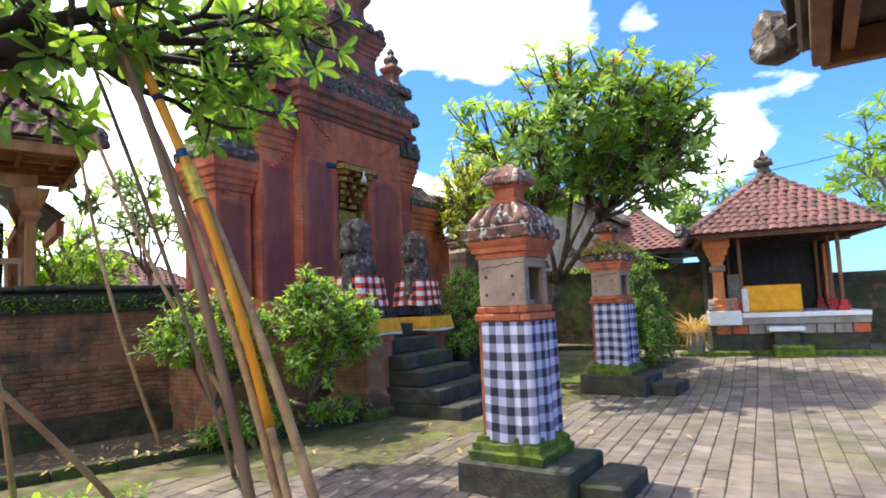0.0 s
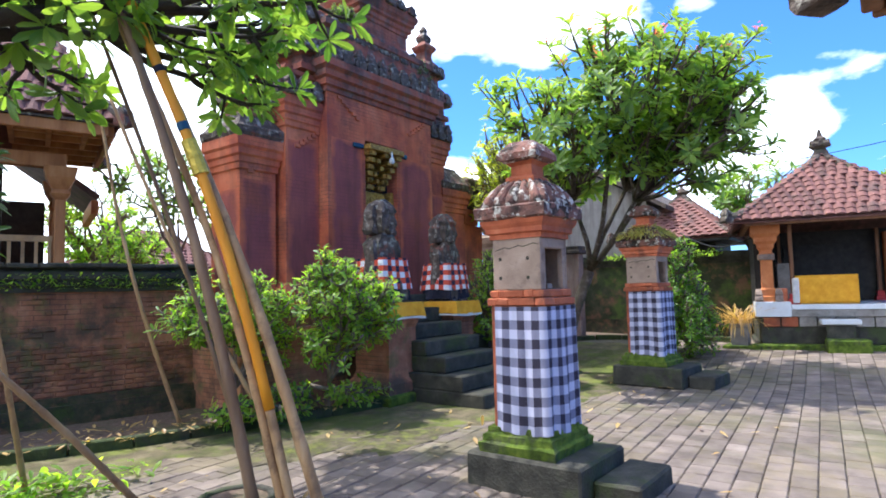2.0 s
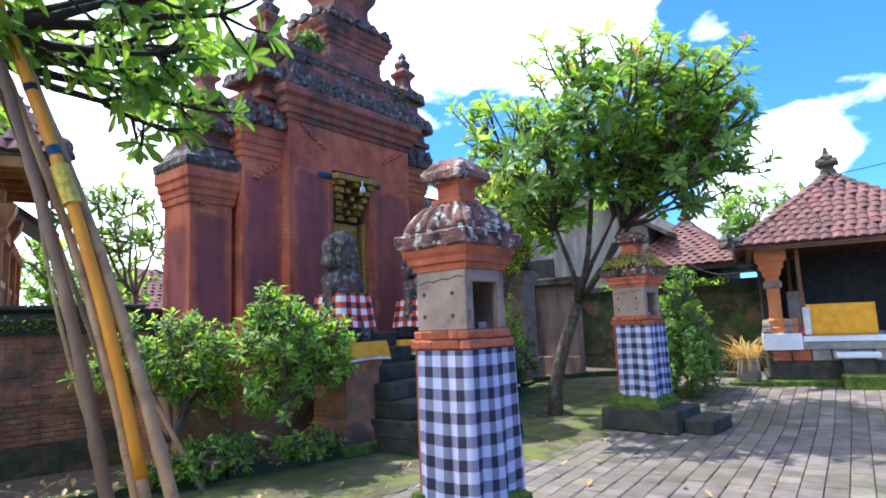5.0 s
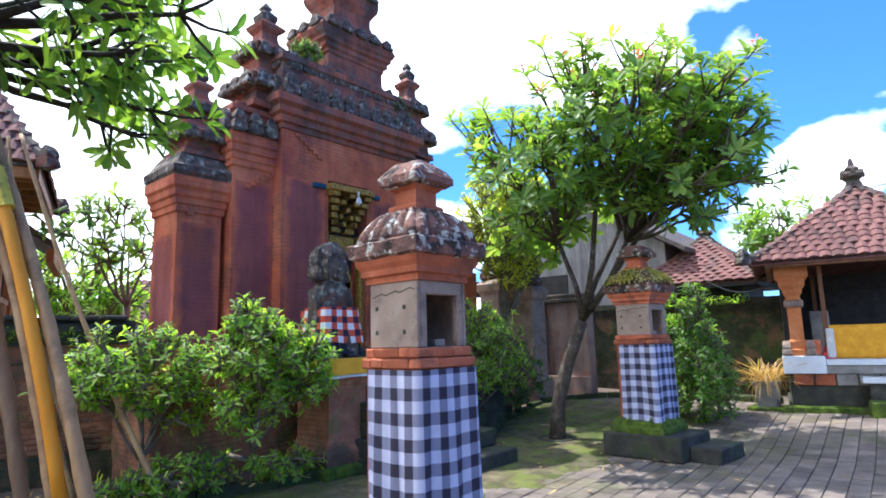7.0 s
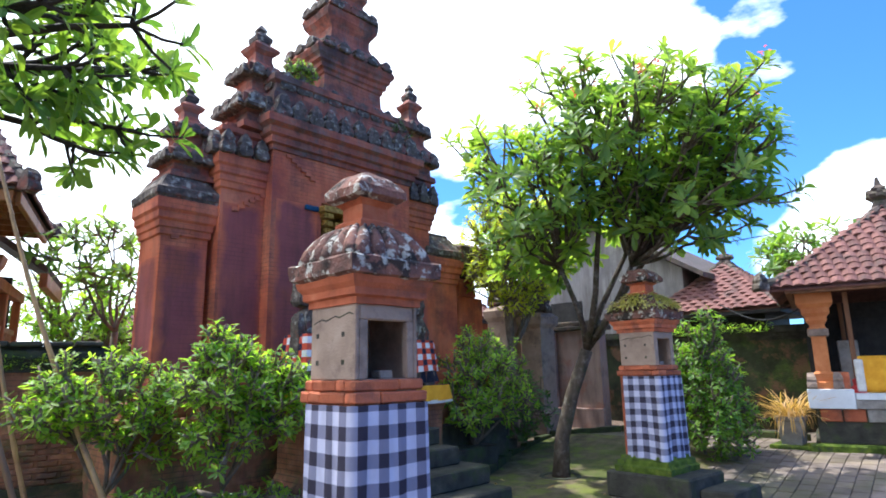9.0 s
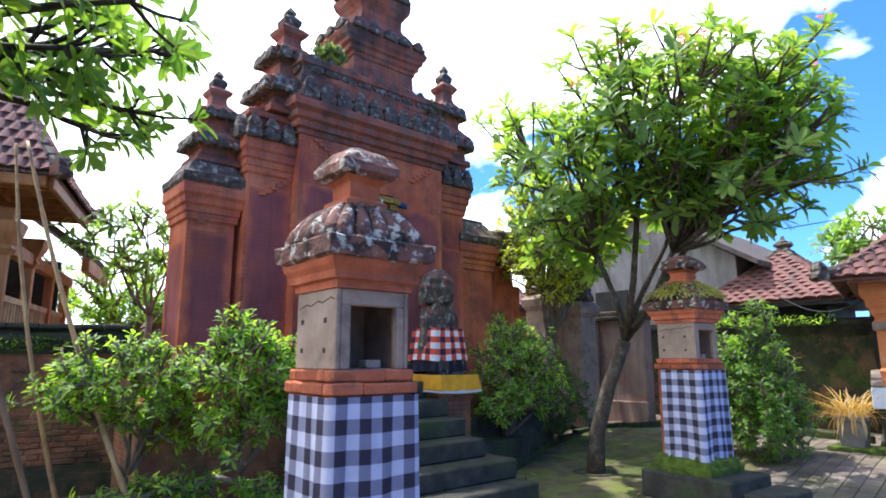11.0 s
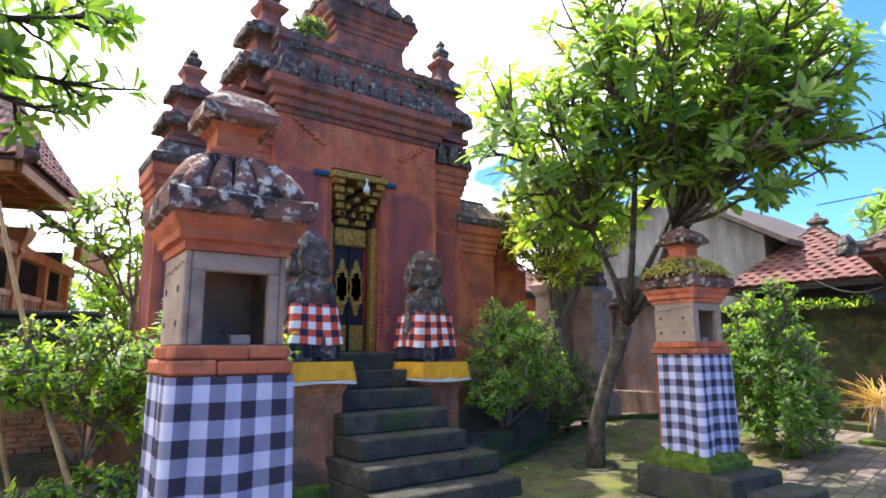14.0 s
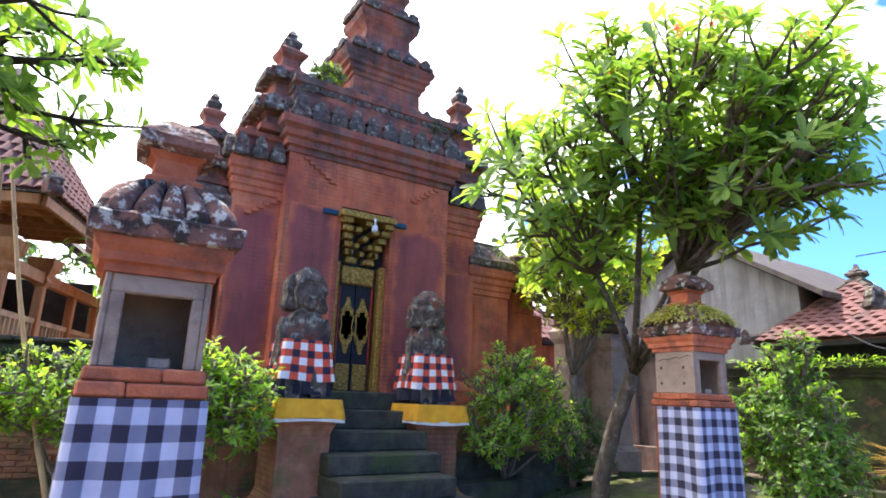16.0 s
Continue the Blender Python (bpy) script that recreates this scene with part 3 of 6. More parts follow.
def in_blobs(rng, blobs, n, shell=0.55):
    """Points mostly in the outer part of some ellipsoids (cx, cy, cz, rx, ry, rz)."""
    pts = []
    vol = [b[3] * b[4] * b[5] for b in blobs]
    while len(pts) < n:
        b = rng.choices(blobs, vol)[0]
        d = Vector((rng.gauss(0, 1), rng.gauss(0, 1), rng.gauss(0, 1))).normalized()
        r = rng.uniform(shell, 1.0) ** 0.5 * rng.uniform(0.80, 1.0) * (1.05 + 0.45 * noise.noise(d * 2.2 + Vector((b[0], b[1], b[2]))))
        pts.append(Vector((b[0] + d.x * b[3] * r, b[1] + d.y * b[4] * r, b[2] + d.z * b[5] * r)))
    return pts


def smooth01(a, b, x):
    u = min(max((x - a) / (b - a), 0), 1)
    return u * u * (3 - 2 * u)


def gz(x, y):
    """The height of the yard, which climbs gently towards the pavilion."""
    return 0.28 * smooth01(5.6, 8.9, x)


# ---- ground and paving bed ----
def ground_sheet():
    verts, faces = [], []
    xs = [-300, -60, -12] + [-8 + 0.5 * i for i in range(45)] + [18, 40, 120, 400]
    ys = [-300, -60, -12] + [-8 + 0.5 * i for i in range(37)] + [14, 40, 120, 400]
    for y in ys:
        for x in xs:
            verts.append((x, y, gz(x, y) - 0.02))
    w = len(xs)
    for j in range(len(ys) - 1):
        for i in range(w - 1):
            a = j * w + i
            faces.append((a, a + 1, a + w + 1, a + w))
    ob = raw_part("ground", verts, faces, JOINT, smooth=True)
    return tagged(ob, "mossy grey yard ground under the paving", "ground", kind="structure")


ground = ground_sheet()

# ---- the great gate ----
GX = 3.28  # its middle
gate = thing("temple_gate", (0, 0, 0), 0, "tall weathered red brick temple gate with stone crests", "gate")


def pylon(cx, cy, hx, hy, z0, top, label=""):
    """A red pier with a foot, a stepped cornice and a stepped band."""
    bm = bmesh.new()
    stack(bm, cx, cy, [(hx + 0.10, hy + 0.10, z0), (hx + 0.10, hy + 0.10, z0 + 0.35), (hx + 0.05, hy + 0.05, z0 + 0.42), (hx, hy, z0 + 0.5),
                       (hx, hy, top - 0.5), (hx + 0.03, hy + 0.03, top - 0.48), (hx + 0.03, hy + 0.03, top - 0.40), (hx + 0.05, hy + 0.05, top - 0.38),
                       (hx + 0.05, hy + 0.05, top - 0.30), (hx + 0.08, hy + 0.08, top - 0.27), (hx + 0.08, hy + 0.08, top - 0.18), (hx + 0.11, hy + 0.11, top - 0.14), (hx + 0.11, hy + 0.11, top)])
    return part("pier", bm, RED, gate, label)


def crest_row(cx, cy, hx, hy, z, w, h, name="crest"):
    """Carved crests standing along the edge of a cornice."""
    n = max(2, round(2 * hx / w))
    m = max(2, round(2 * hy / w))
    spots = [(cx - hx + (i + 0.5) * 2 * hx / n, cy - hy, 0.0) for i in range(n)]
    spots += [(cx - hx, cy - hy + (i + 0.5) * 2 * hy / m, math.pi / 2) for i in range(m)]
    spots += [(cx + hx, cy - hy + (i + 0.5) * 2 * hy / m, math.pi / 2) for i in range(m)]
    for x, y, a in spots:
        bm = bmesh.new()
        crest(bm, x, y, z, w * 0.92, h * random.uniform(0.85, 1.1), w * 0.5, a, random.random() * 9)
        part(name, bm, CARVED, gate, smooth=False)


def spire(cx, cy, z0, h, w, label="stepped stone spire with a bud finial"):
    """A tapering spire of stacked swelling tiers."""
    body = [(0.50, 0.0), (0.50, 0.05), (0.40, 0.07), (0.40, 0.13), (0.46, 0.15), (0.56, 0.19), (0.58, 0.24), (0.46, 0.28), (0.42, 0.31), (0.36, 0.33),
            (0.29, 0.36), (0.29, 0.43), (0.33, 0.45), (0.40, 0.49), (0.42, 0.53), (0.32, 0.57), (0.26, 0.60), (0.20, 0.62), (0.17, 0.66), (0.17, 0.70), (0.24, 0.73), (0.27, 0.76), (0.20, 0.79), (0.13, 0.81)]
    bm = bmesh.new()
    stack(bm, cx, cy, [(w * a, w * a, z0 + h * b) for a, b in body], n=3)
    roughen(bm, w * 0.03, 4.0 / w, cx)
    s = part("spire", bm, GRIMYRED, gate, label)
    bm = bmesh.new()
    stack(bm, cx, cy, [(w * a, w * a, z0 + h * b) for a, b in ((0.11, 0.80), (0.16, 0.83), (0.17, 0.87), (0.11, 0.90), (0.07, 0.92), (0.10, 0.94), (0.06, 0.97), (0.01, 1.0))], n=2)
    part("finial", bm, CARVED, s, "grey lichen-covered stone finial")
    for tier, tw, th in ((0.15, 0.50, 0.09), (0.45, 0.36, 0.075)):
        for sx, sy, a in ((0, -1, 0), (-1, 0, 1.571), (1, 0, 1.571)):
            for k in (-1, 0, 1):
                px, py = (k * tw * w * 0.72, sy * tw * w) if sy else (sx * tw * w, k * tw * w * 0.72)
                bm = bmesh.new()
                crest(bm, cx + px, cy + py, z0 + h * tier, w * tw * 0.72, h * th * 1.4, w * 0.24, a, k + tier * 7)
                part("crest", bm, CARVED, s)
    return s


# base terrace, central bay, pairs of piers
part("terrace", boxes((0.0, 6.9, 4.2, 6.2, 0.0, 1.15), (0.1, 6.8, 4.3, 6.1, 1.15, 1.3), bevel=0.02), WALLBRICK, gate, "mossy brick terrace under the gate")
BX0, BX1, BY0, BY1 = 1.98, 4.76, 4.72, 5.75
for spec in ((BX0, GX - 0.42, BY0, BY1, 1.3, 4.97), (GX + 0.42, BX1, BY0, BY1, 1.3, 4.97), (GX - 0.42, GX + 0.42, BY0, BY1, 4.28, 4.97), (GX - 0.42, GX + 0.42, 5.02, BY1, 1.3, 4.28)):
    part("central_wall", boxes(spec), RED, gate)
bm = bmesh.new()
hx, hy, cx, cy = (BX1 - BX0) / 2, (BY1 - BY0) / 2, (BX0 + BX1) / 2, (BY0 + BY1) / 2
stack(bm, cx, cy, steps_profile((hx, hy), 4.95, (0.03, 0.0), (0.0, 0.08), (0.05, 0.02), (0.0, 0.10), (0.05, 0.03), (0.0, 0.10), (0.07, 0.05), (0.0, 0.12), (-0.10, 0.02), (0.0, 0.10), (-0.05, 0.03), (0.0, 0.28), (-0.05, 0.02), (0.0, 0.15), (0.06, 0.04), (0.0, 0.10), (-0.30, 0.04)))
part("central_cornice", bm, GRIMYRED, gate, "stepped red brick cornice")
crest_row(cx, cy, hx + 0.08, hy + 0.08, 5.47, 0.30, 0.36)
crest_row(cx, cy, hx - 0.05, hy - 0.05, 5.98, 0.30, 0.30)
# stepped shoulders and the tower over the door
TX, TY = 3.52, 5.2
bm = bmesh.new()
stack(bm, TX, TY, [(1.05, 0.50, 5.9), (1.05, 0.50, 6.04), (0.86, 0.45, 6.08), (0.86, 0.45, 6.18), (0.75, 0.45, 6.22), (0.68, 0.43, 6.28), (0.63, 0.41, 6.34), (0.61, 0.41, 6.56), (0.64, 0.43, 6.58), (0.64, 0.43, 6.64), (0.70, 0.46, 6.67), (0.70, 0.46, 6.74), (0.76, 0.50, 6.78), (0.76, 0.50, 6.83), (0.81, 0.53, 6.88), (0.85, 0.55, 6.97), (0.81, 0.53, 7.05),
                   (0.70, 0.47, 7.12), (0.63, 0.44, 7.18), (0.54, 0.40, 7.28), (0.45, 0.34, 7.36), (0.41, 0.31, 7.44), (0.41, 0.31, 7.58), (0.46, 0.34, 7.66), (0.54, 0.38, 7.76), (0.56, 0.40, 7.88), (0.53, 0.38, 7.96), (0.43, 0.32, 8.04), (0.37, 0.28, 8.1), (0.31, 0.25, 8.18), (0.31, 0.25, 8.32), (0.38, 0.31, 8.42), (0.35, 0.28, 8.52), (0.20, 0.17, 8.62), (0.15, 0.13, 8.8), (0.19, 0.17, 8.9), (0.10, 0.10, 9.1), (0.03, 0.03, 9.3)], n=4)
roughen(bm, 0.03, 2.6, 3.0)
tower = part("tower", bm, GRIMYRED, gate, "stepped red brick tower over the doorway")
for z, w, d in ((7.0, 0.79, 0.50), (7.92, 0.52, 0.36)):
    spots = [(TX - w + (k + 0.5) * 2 * w / 5, TY - d, 0.0) for k in range(5)]
    spots += [(TX + s * w, TY - d + (k + 0.5) * 2 * d / 3, 1.57) for k in range(3) for s in (-1, 1)]
    for k, (x, y, a) in enumerate(spots):
        bm = bmesh.new()
        crest(bm, x, y, z, 0.25, 0.2, 0.16, a, k)
        part("crest", bm, CARVED, tower)
for side in (-1, 1):
    px = 1.70 if side < 0 else GX + 1.79
    pylon(px, 5.35, 0.40, 0.42, 1.3, 4.75)
    bm = bmesh.new()
    stack(bm, px, 5.35, steps_profile((0.46, 0.46), 4.75, (0.0, 0.10), (-0.06, 0.03), (0.0, 0.22), (0.05, 0.03), (0.0, 0.08), (-0.14, 0.05), (0.0, 0.06)))
    part("pier_cap", bm, GRIMYRED, gate, "stepped red brick pier cap")
    crest_row(px, 5.35, 0.53, 0.53, 4.75, 0.24, 0.36)
    spire(px + (0.27 if side < 0 else 0.20), 5.25, 5.25, 2.0 if side < 0 else 2.12, 0.86 if side < 0 else 0.72)
    qx, qw, qd, qt = (0.90, 0.32, 0.37, 3.98) if side < 0 else (GX + 2.60, 0.41, 0.45, 3.78)
    pylon(qx, 5.45, qw, qd, 0.0, qt)
    bm = bmesh.new()
    stack(bm, qx, 5.45, steps_profile((qw + 0.09, qd + 0.09), qt, (0.03, 0.05), (0.0, 0.10), (-0.05, 0.04), (-0.09, 0.16), (-0.07, 0.10), (-0.03, 0.0), (0.0, 0.06)), n=3)
    roughen(bm, 0.03, 4.0, qx)
    part("pier_cap", bm, CARVED, gate, "grey lichen-covered stone pier cap")
    if side < 0:
        spire(qx + 0.06, 5.40, 4.34, 1.52, 0.64)
    else:
        # the broken wing with a leaning stone block
        bm = bmesh.new()
        box(bm, 6.55, 7.25, 5.2, 5.9, 0.0, 3.1)
        box(bm, 6.55, 7.05, 5.15, 5.9, 3.1, 3.5)
        roughen(bm, 0.06, 3.0)
        part("wing_wall", bm, RED, gate, "broken red brick wing wall")
        bm = bmesh.new()
        stack(bm, 6.85, 5.4, [(0.30, 0.3, 3.5), (0.48, 0.45, 3.62), (0.52, 0.5, 3.78), (0.40, 0.42, 3.95), (0.42, 0.44, 4.1), (0.22, 0.25, 4.2)], n=3)
        roughen(bm, 0.07, 3.0, 5.0)
        part("coping_block", bm, CARVED, gate, "mossy weathered stone coping block")
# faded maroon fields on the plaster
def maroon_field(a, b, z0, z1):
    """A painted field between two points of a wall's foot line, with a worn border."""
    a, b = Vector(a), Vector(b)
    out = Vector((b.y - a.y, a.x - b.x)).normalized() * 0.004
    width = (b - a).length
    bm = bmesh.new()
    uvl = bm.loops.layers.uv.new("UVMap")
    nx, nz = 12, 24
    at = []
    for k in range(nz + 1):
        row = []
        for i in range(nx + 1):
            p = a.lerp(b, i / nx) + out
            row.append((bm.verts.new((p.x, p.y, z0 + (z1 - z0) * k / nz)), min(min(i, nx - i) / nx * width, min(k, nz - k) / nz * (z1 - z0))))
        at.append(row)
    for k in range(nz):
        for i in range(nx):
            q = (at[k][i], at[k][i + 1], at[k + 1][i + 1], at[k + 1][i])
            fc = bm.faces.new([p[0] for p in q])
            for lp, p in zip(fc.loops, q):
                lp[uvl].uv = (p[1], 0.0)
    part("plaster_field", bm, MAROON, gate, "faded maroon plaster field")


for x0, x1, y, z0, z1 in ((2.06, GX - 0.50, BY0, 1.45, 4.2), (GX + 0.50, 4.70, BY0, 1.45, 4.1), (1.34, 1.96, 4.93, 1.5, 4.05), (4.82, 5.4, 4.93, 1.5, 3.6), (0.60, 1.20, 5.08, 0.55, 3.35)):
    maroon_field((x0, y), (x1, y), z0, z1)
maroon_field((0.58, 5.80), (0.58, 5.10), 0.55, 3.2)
# stepped relief under the cornices
for x0, z0, d in ((2.25, 4.55, 1), (4.5, 4.55, -1), (1.18, 3.4, -1), (1.95, 3.9, -1)):
    y = BY0 if x0 > 2 else (4.93 if x0 > 1.5 else 5.08)
    for k in range(6):
        bm = bmesh.new()
        xx = x0 + d * 0.085 * k
        box(bm, xx - 0.05, xx + 0.05, y - 0.035, y + 0.01, z0 + 0.32 - 0.055 * k, z0 + 0.37 - 0.055 * k)
        part("relief_brick", bm, RED, gate)

# doorway: gilt lintel, corbelled overdoor, leaves, threshold
door = thing("gate_door", (0, 0, 0), 0, "black double door with gilded carving, standing shut in the gate", "door")
LX = 3.27
part("lintel", boxes((2.80, 3.72, 4.54, 5.0, 4.10, 4.20), bevel=0.01), GILT, door, "gilded carved lintel")
part("lintel_beam", boxes((2.55, 2.79, 4.67, 5.0, 4.11, 4.19), (3.73, 3.96, 4.67, 5.0, 4.11, 4.19), bevel=0.01), BLUE, door, "dark blue painted beam ends")
for k in range(6):
    z = 4.10 - 0.11 * k
    bm = bmesh.new()
    w = 0.40 - 0.055 * k * 0.7
    for i in range(5):
        x = LX - w + (i + 0.5) * 2 * w / 5
        dx = w / 5 * 0.7
        y0 = 4.58 + 0.055 * k
        if (i + k) % 2 == 0 or i in (0, 4):
            box(bm, x - dx, x + dx, y0, 5.02, z - 0.085, z - 0.01, 0.006)
    box(bm, LX - w - 0.03, LX - w + 0.10, 4.60 + 0.05 * k, 5.02, z - 0.08, z)
    box(bm, LX + w - 0.10, LX + w + 0.03, 4.60 + 0.05 * k, 5.02, z - 0.08, z)
    part("corbel", bm, GILT, door, "gilded corbel blocks")
# Flat black sheet puts the shade between the corbels into colour.
part("overdoor_shadow_board", boxes((LX - 0.42, LX + 0.42, 4.97, 5.01, 3.4, 4.12)), DOORBLACK_AND_SHADE, door, "black board standing for the shade behind the corbels")
for s, nm in ((-1, "door_leaf"), (1, "door_leaf")):
    x0, x1 = sorted((LX + s * 0.008, LX + s * 0.275))
    leaf = part(nm, boxes((x0, x1, 4.93, 4.98, 1.55, 3.42), bevel=0.005), DOORBLACK_AND_SHADE, door)
    bm = bmesh.new()
    xm = (x0 + x1) / 2
    for z, h, w in ((2.52, 0.30, 0.10), (2.52, 0.42, 0.05), (2.52, 0.20, 0.12)):
        stack(bm, xm - s * 0.02, 4.915, [(w * 0.5, 0.012, z - h), (w, 0.02, z - h * 0.7), (w * 0.75, 0.02, z), (w, 0.02, z + h * 0.7), (w * 0.5, 0.012, z + h)], n=2)
    part("gilt_panel", bm, GILT, leaf, "gilded scroll carving")
    part("kick_panel", boxes((x0 + 0.02, x1 - 0.02, 4.905, 4.93, 1.57, 1.95), bevel=0.008), GILT, leaf, "gilded carved foot panel")
    part("edge_bead", boxes((x1 - 0.02, x1, 4.91, 4.93, 1.97, 3.1) if s > 0 else (x0, x0 + 0.02, 4.91, 4.93, 1.97, 3.1)), REDPAINT, leaf, "red painted bead")
part("overdoor_panel", boxes((LX - 0.27, LX + 0.27, 4.88, 4.93, 3.14, 3.42), bevel=0.02), GILT, door, "gilded carved overdoor panel")
part("jamb", boxes((LX + 0.33, LX + 0.42, 4.80, 5.0, 1.55, 3.45), bevel=0.01), GILT, door, "gilded carved jamb")
part("jamb", boxes((LX - 0.42, LX - 0.33, 4.80, 5.0, 1.55, 3.45), bevel=0.01), GILT, door, "gilded carved jamb")
part("threshold", boxes((LX - 0.45, LX + 0.45, 4.62, 5.0, 1.3, 1.56), bevel=0.015), DARKSTONE, door, "worn stone threshold")
bm = bmesh.new()
stack(bm, 3.32, 4.50, [(0.012, 0.012, 4.12), (0.012, 0.012, 4.02), (0.03, 0.03, 4.0), (0.035, 0.035, 3.93), (0.015, 0.015, 3.9)], n=2)
lamp = tagged(part("hanging_lamp", bm, WHITETILE), "small white bulb hanging under the gilded lintel", "lamp")

# ---- stairs ----
stairs = thing("stone_stairs", (0, 0, 0), 0, "dark worn stone stairs with mossy edges up to the gate", "stairs")
for i in range(7):
    y0, z1 = 1.90 + 0.35 * i, 0.20 + 0.225 * i
    wl, wr = (0.72, 0.92) if i < 2 else (0.62, 0.72)
    bm = bmesh.new()
    box(bm, 2.95 - wl - 0.1, 2.95 + wr, y0, 4.7, z1 - 0.225 if i else 0.0, z1, 0.018)
    roughen(bm, 0.012, 5.0, i)
    part("step", bm, DARKSTONE, stairs)


# ---- guardians on their pedestals ----
def pedestal(cx, cy, top):
    p = thing("statue_pedestal", (cx, cy, 0), 0, "red brick pedestal with a mossy foot beside the stairs", "pedestal", "pedestals beside the stairs")
    bm = bmesh.new()
    stack(bm, 0, 0, [(0.40, 0.42, 0), (0.40, 0.42, 0.3), (0.34, 0.36, 0.36), (0.30, 0.33, 0.46), (0.30, 0.33, top - 0.34), (0.34, 0.36, top - 0.26), (0.38, 0.40, top - 0.12), (0.38, 0.40, top)])
    part("shaft", bm, WALLBRICK, p)
    part("mossy_foot", boxes((-0.46, 0.46, -0.48, 0.48, 0.0, 0.16), bevel=0.03), MOSS, p, "moss-grown stone foot")
    return p


def draped_square(hx, hy, z0, z1, flare, cell, waves, seed, span=1.0, start=0.0):
    """A cloth wrapped round a square, with folds, its width and drop stored for the weave."""
    bm = bmesh.new()
    uvl = bm.loops.layers.uv.new("UVMap")
    per = 4 * (hx + hy)
    n, m = 72, 14
    grid = []
    rng = random.Random(seed)
    ph = [rng.random() * 6.28 for _ in range(4)]
    for j in range(m + 1):
        v = j / m
        row = []
        for i in range(n + 1):
            s = (start + span * i / n) % 1.0 * per
            r = 0.05
            for (ax, ay), (bx, by), ln in (((-hx, -hy), (hx, -hy), 2 * hx), ((hx, -hy), (hx, hy), 2 * hy), ((hx, hy), (-hx, hy), 2 * hx), ((-hx, hy), (-hx, -hy), 2 * hy)):
                if s <= ln + 1e-9:
                    break
                s -= ln
            u = s / ln
            x, y = ax + (bx - ax) * u, ay + (by - ay) * u
            nx, ny = (by - ay) / ln, -(bx - ax) / ln
            a = i / n * 6.28
            f = waves * (1 - v * 0.75) * (math.sin(5 * a + ph[0] + v) + 0.6 * math.sin(11 * a + ph[1] - 2 * v) + 0.4 * math.sin(17 * a + ph[2]))
            fl = flare * (1 - v)
            edge = 0.012 * math.sin(3 * a + ph[3]) * (1 - v)
            row.append((bm.verts.new((x + nx * (f + 0.012) + fl * x / hx, y + ny * (f + 0.012) + fl * y / hy, z0 + (z1 - z0) * v + edge)), span * i / n * per, v * (z1 - z0)))
        grid.append(row)
    for j in range(m):
        for i in range(n):
            q = (grid[j][i], grid[j][i + 1], grid[j + 1][i + 1], grid[j + 1][i])
            fc = bm.faces.new([p[0] for p in q])
            for lp, p in zip(fc.loops, q):
                lp[uvl].uv = (p[1], p[2])
    return bm


def yellow_drape(cx, cy, z, w, d):
    c = thing("altar_cloth", (cx, cy, z), 0, "golden yellow cloth with a white hem over a statue pedestal", "cloth", "yellow cloths on the pedestals")
    top = boxes((-w / 2, w / 2, -d / 2, d / 2, 0.0, 0.015), bevel=0.006)
    part("cloth_top", top, DARKCLOTH, c, "dark cloth lying on top")
    part("valance", draped_square(w / 2, d / 2, -0.20, 0.012, 0.035, 0.1, 0.008, int(cx * 10)), YELLOW, c, smooth=True)
    part("hem", draped_square(w / 2 + 0.026, d / 2 + 0.026, -0.235, -0.196, 0.008, 0.1, 0.006, int(cx * 10)), WHITECLOTH, c, "white hem", smooth=True)
    return c


def guardian(cx, cy, z, s, seed):
    """A seated guardian carved in mossy stone, one plain mesh."""
    bm = bmesh.new()
    stack(bm, 0, 0, [(0.30, 0.26, 0), (0.33, 0.28, 0.1), (0.30, 0.26, 0.30), (0.24, 0.20, 0.36), (0.22, 0.18, 0.55), (0.27, 0.2, 0.70), (0.30, 0.2, 0.86), (0.22, 0.18, 0.96), (0.15, 0.15, 1.0),
                     (0.20, 0.2, 1.05), (0.24, 0.23, 1.14), (0.24, 0.23, 1.24), (0.20, 0.2, 1.30), (0.24, 0.22, 1.36), (0.18, 0.17, 1.44), (0.08, 0.08, 1.52)], n=5)
    for sx in (-1, 1):
        stack(bm, sx * 0.33, -0.06, [(0.09, 0.11, 0.28), (0.11, 0.13, 0.40), (0.08, 0.1, 0.6), (0.10, 0.1, 0.78), (0.05, 0.06, 0.9)], n=2)
        stack(bm, sx * 0.2, -0.26, [(0.12, 0.14, 0.0), (0.13, 0.14, 0.16), (0.10, 0.12, 0.30)], n=2)
        crest(bm, sx * 0.26, 0.02, 1.0, 0.22, 0.42, 0.2, 0, seed + sx)
    crest(bm, 0.0, -0.2, 1.02, 0.2, 0.22, 0.12, 0, seed)
    roughen(bm, 0.035, 7.0, seed)
    ob = part("guardian_statue", bm, CARVED)
    ob.matrix_world = pose(cx, cy, z) @ Matrix.Diagonal((s * 0.72, s * 0.8, s, 1))
    return tagged(ob, "lichen-covered carved stone guardian statue seated on a pedestal", "statue", "guardians beside the stairs")


def sarong(cx, cy, z):
    c = thing("statue_sarong", (cx, cy, z), 0, "red, white and black checked cloth tied round a guardian statue", "cloth", "sarongs on the statues")
    part("wrap", draped_square(0.27, 0.26, 0.18, 0.64, 0.05, 0.085, 0.012, int(cx * 31)), REDCHECK, c, smooth=True)
    part("sash", draped_square(0.29, 0.28, 0.02, 0.2, 0.02, 0.085, 0.014, int(cx * 17)), DARKCLOTH, c, "dark navy under-cloth", smooth=True)
    return c


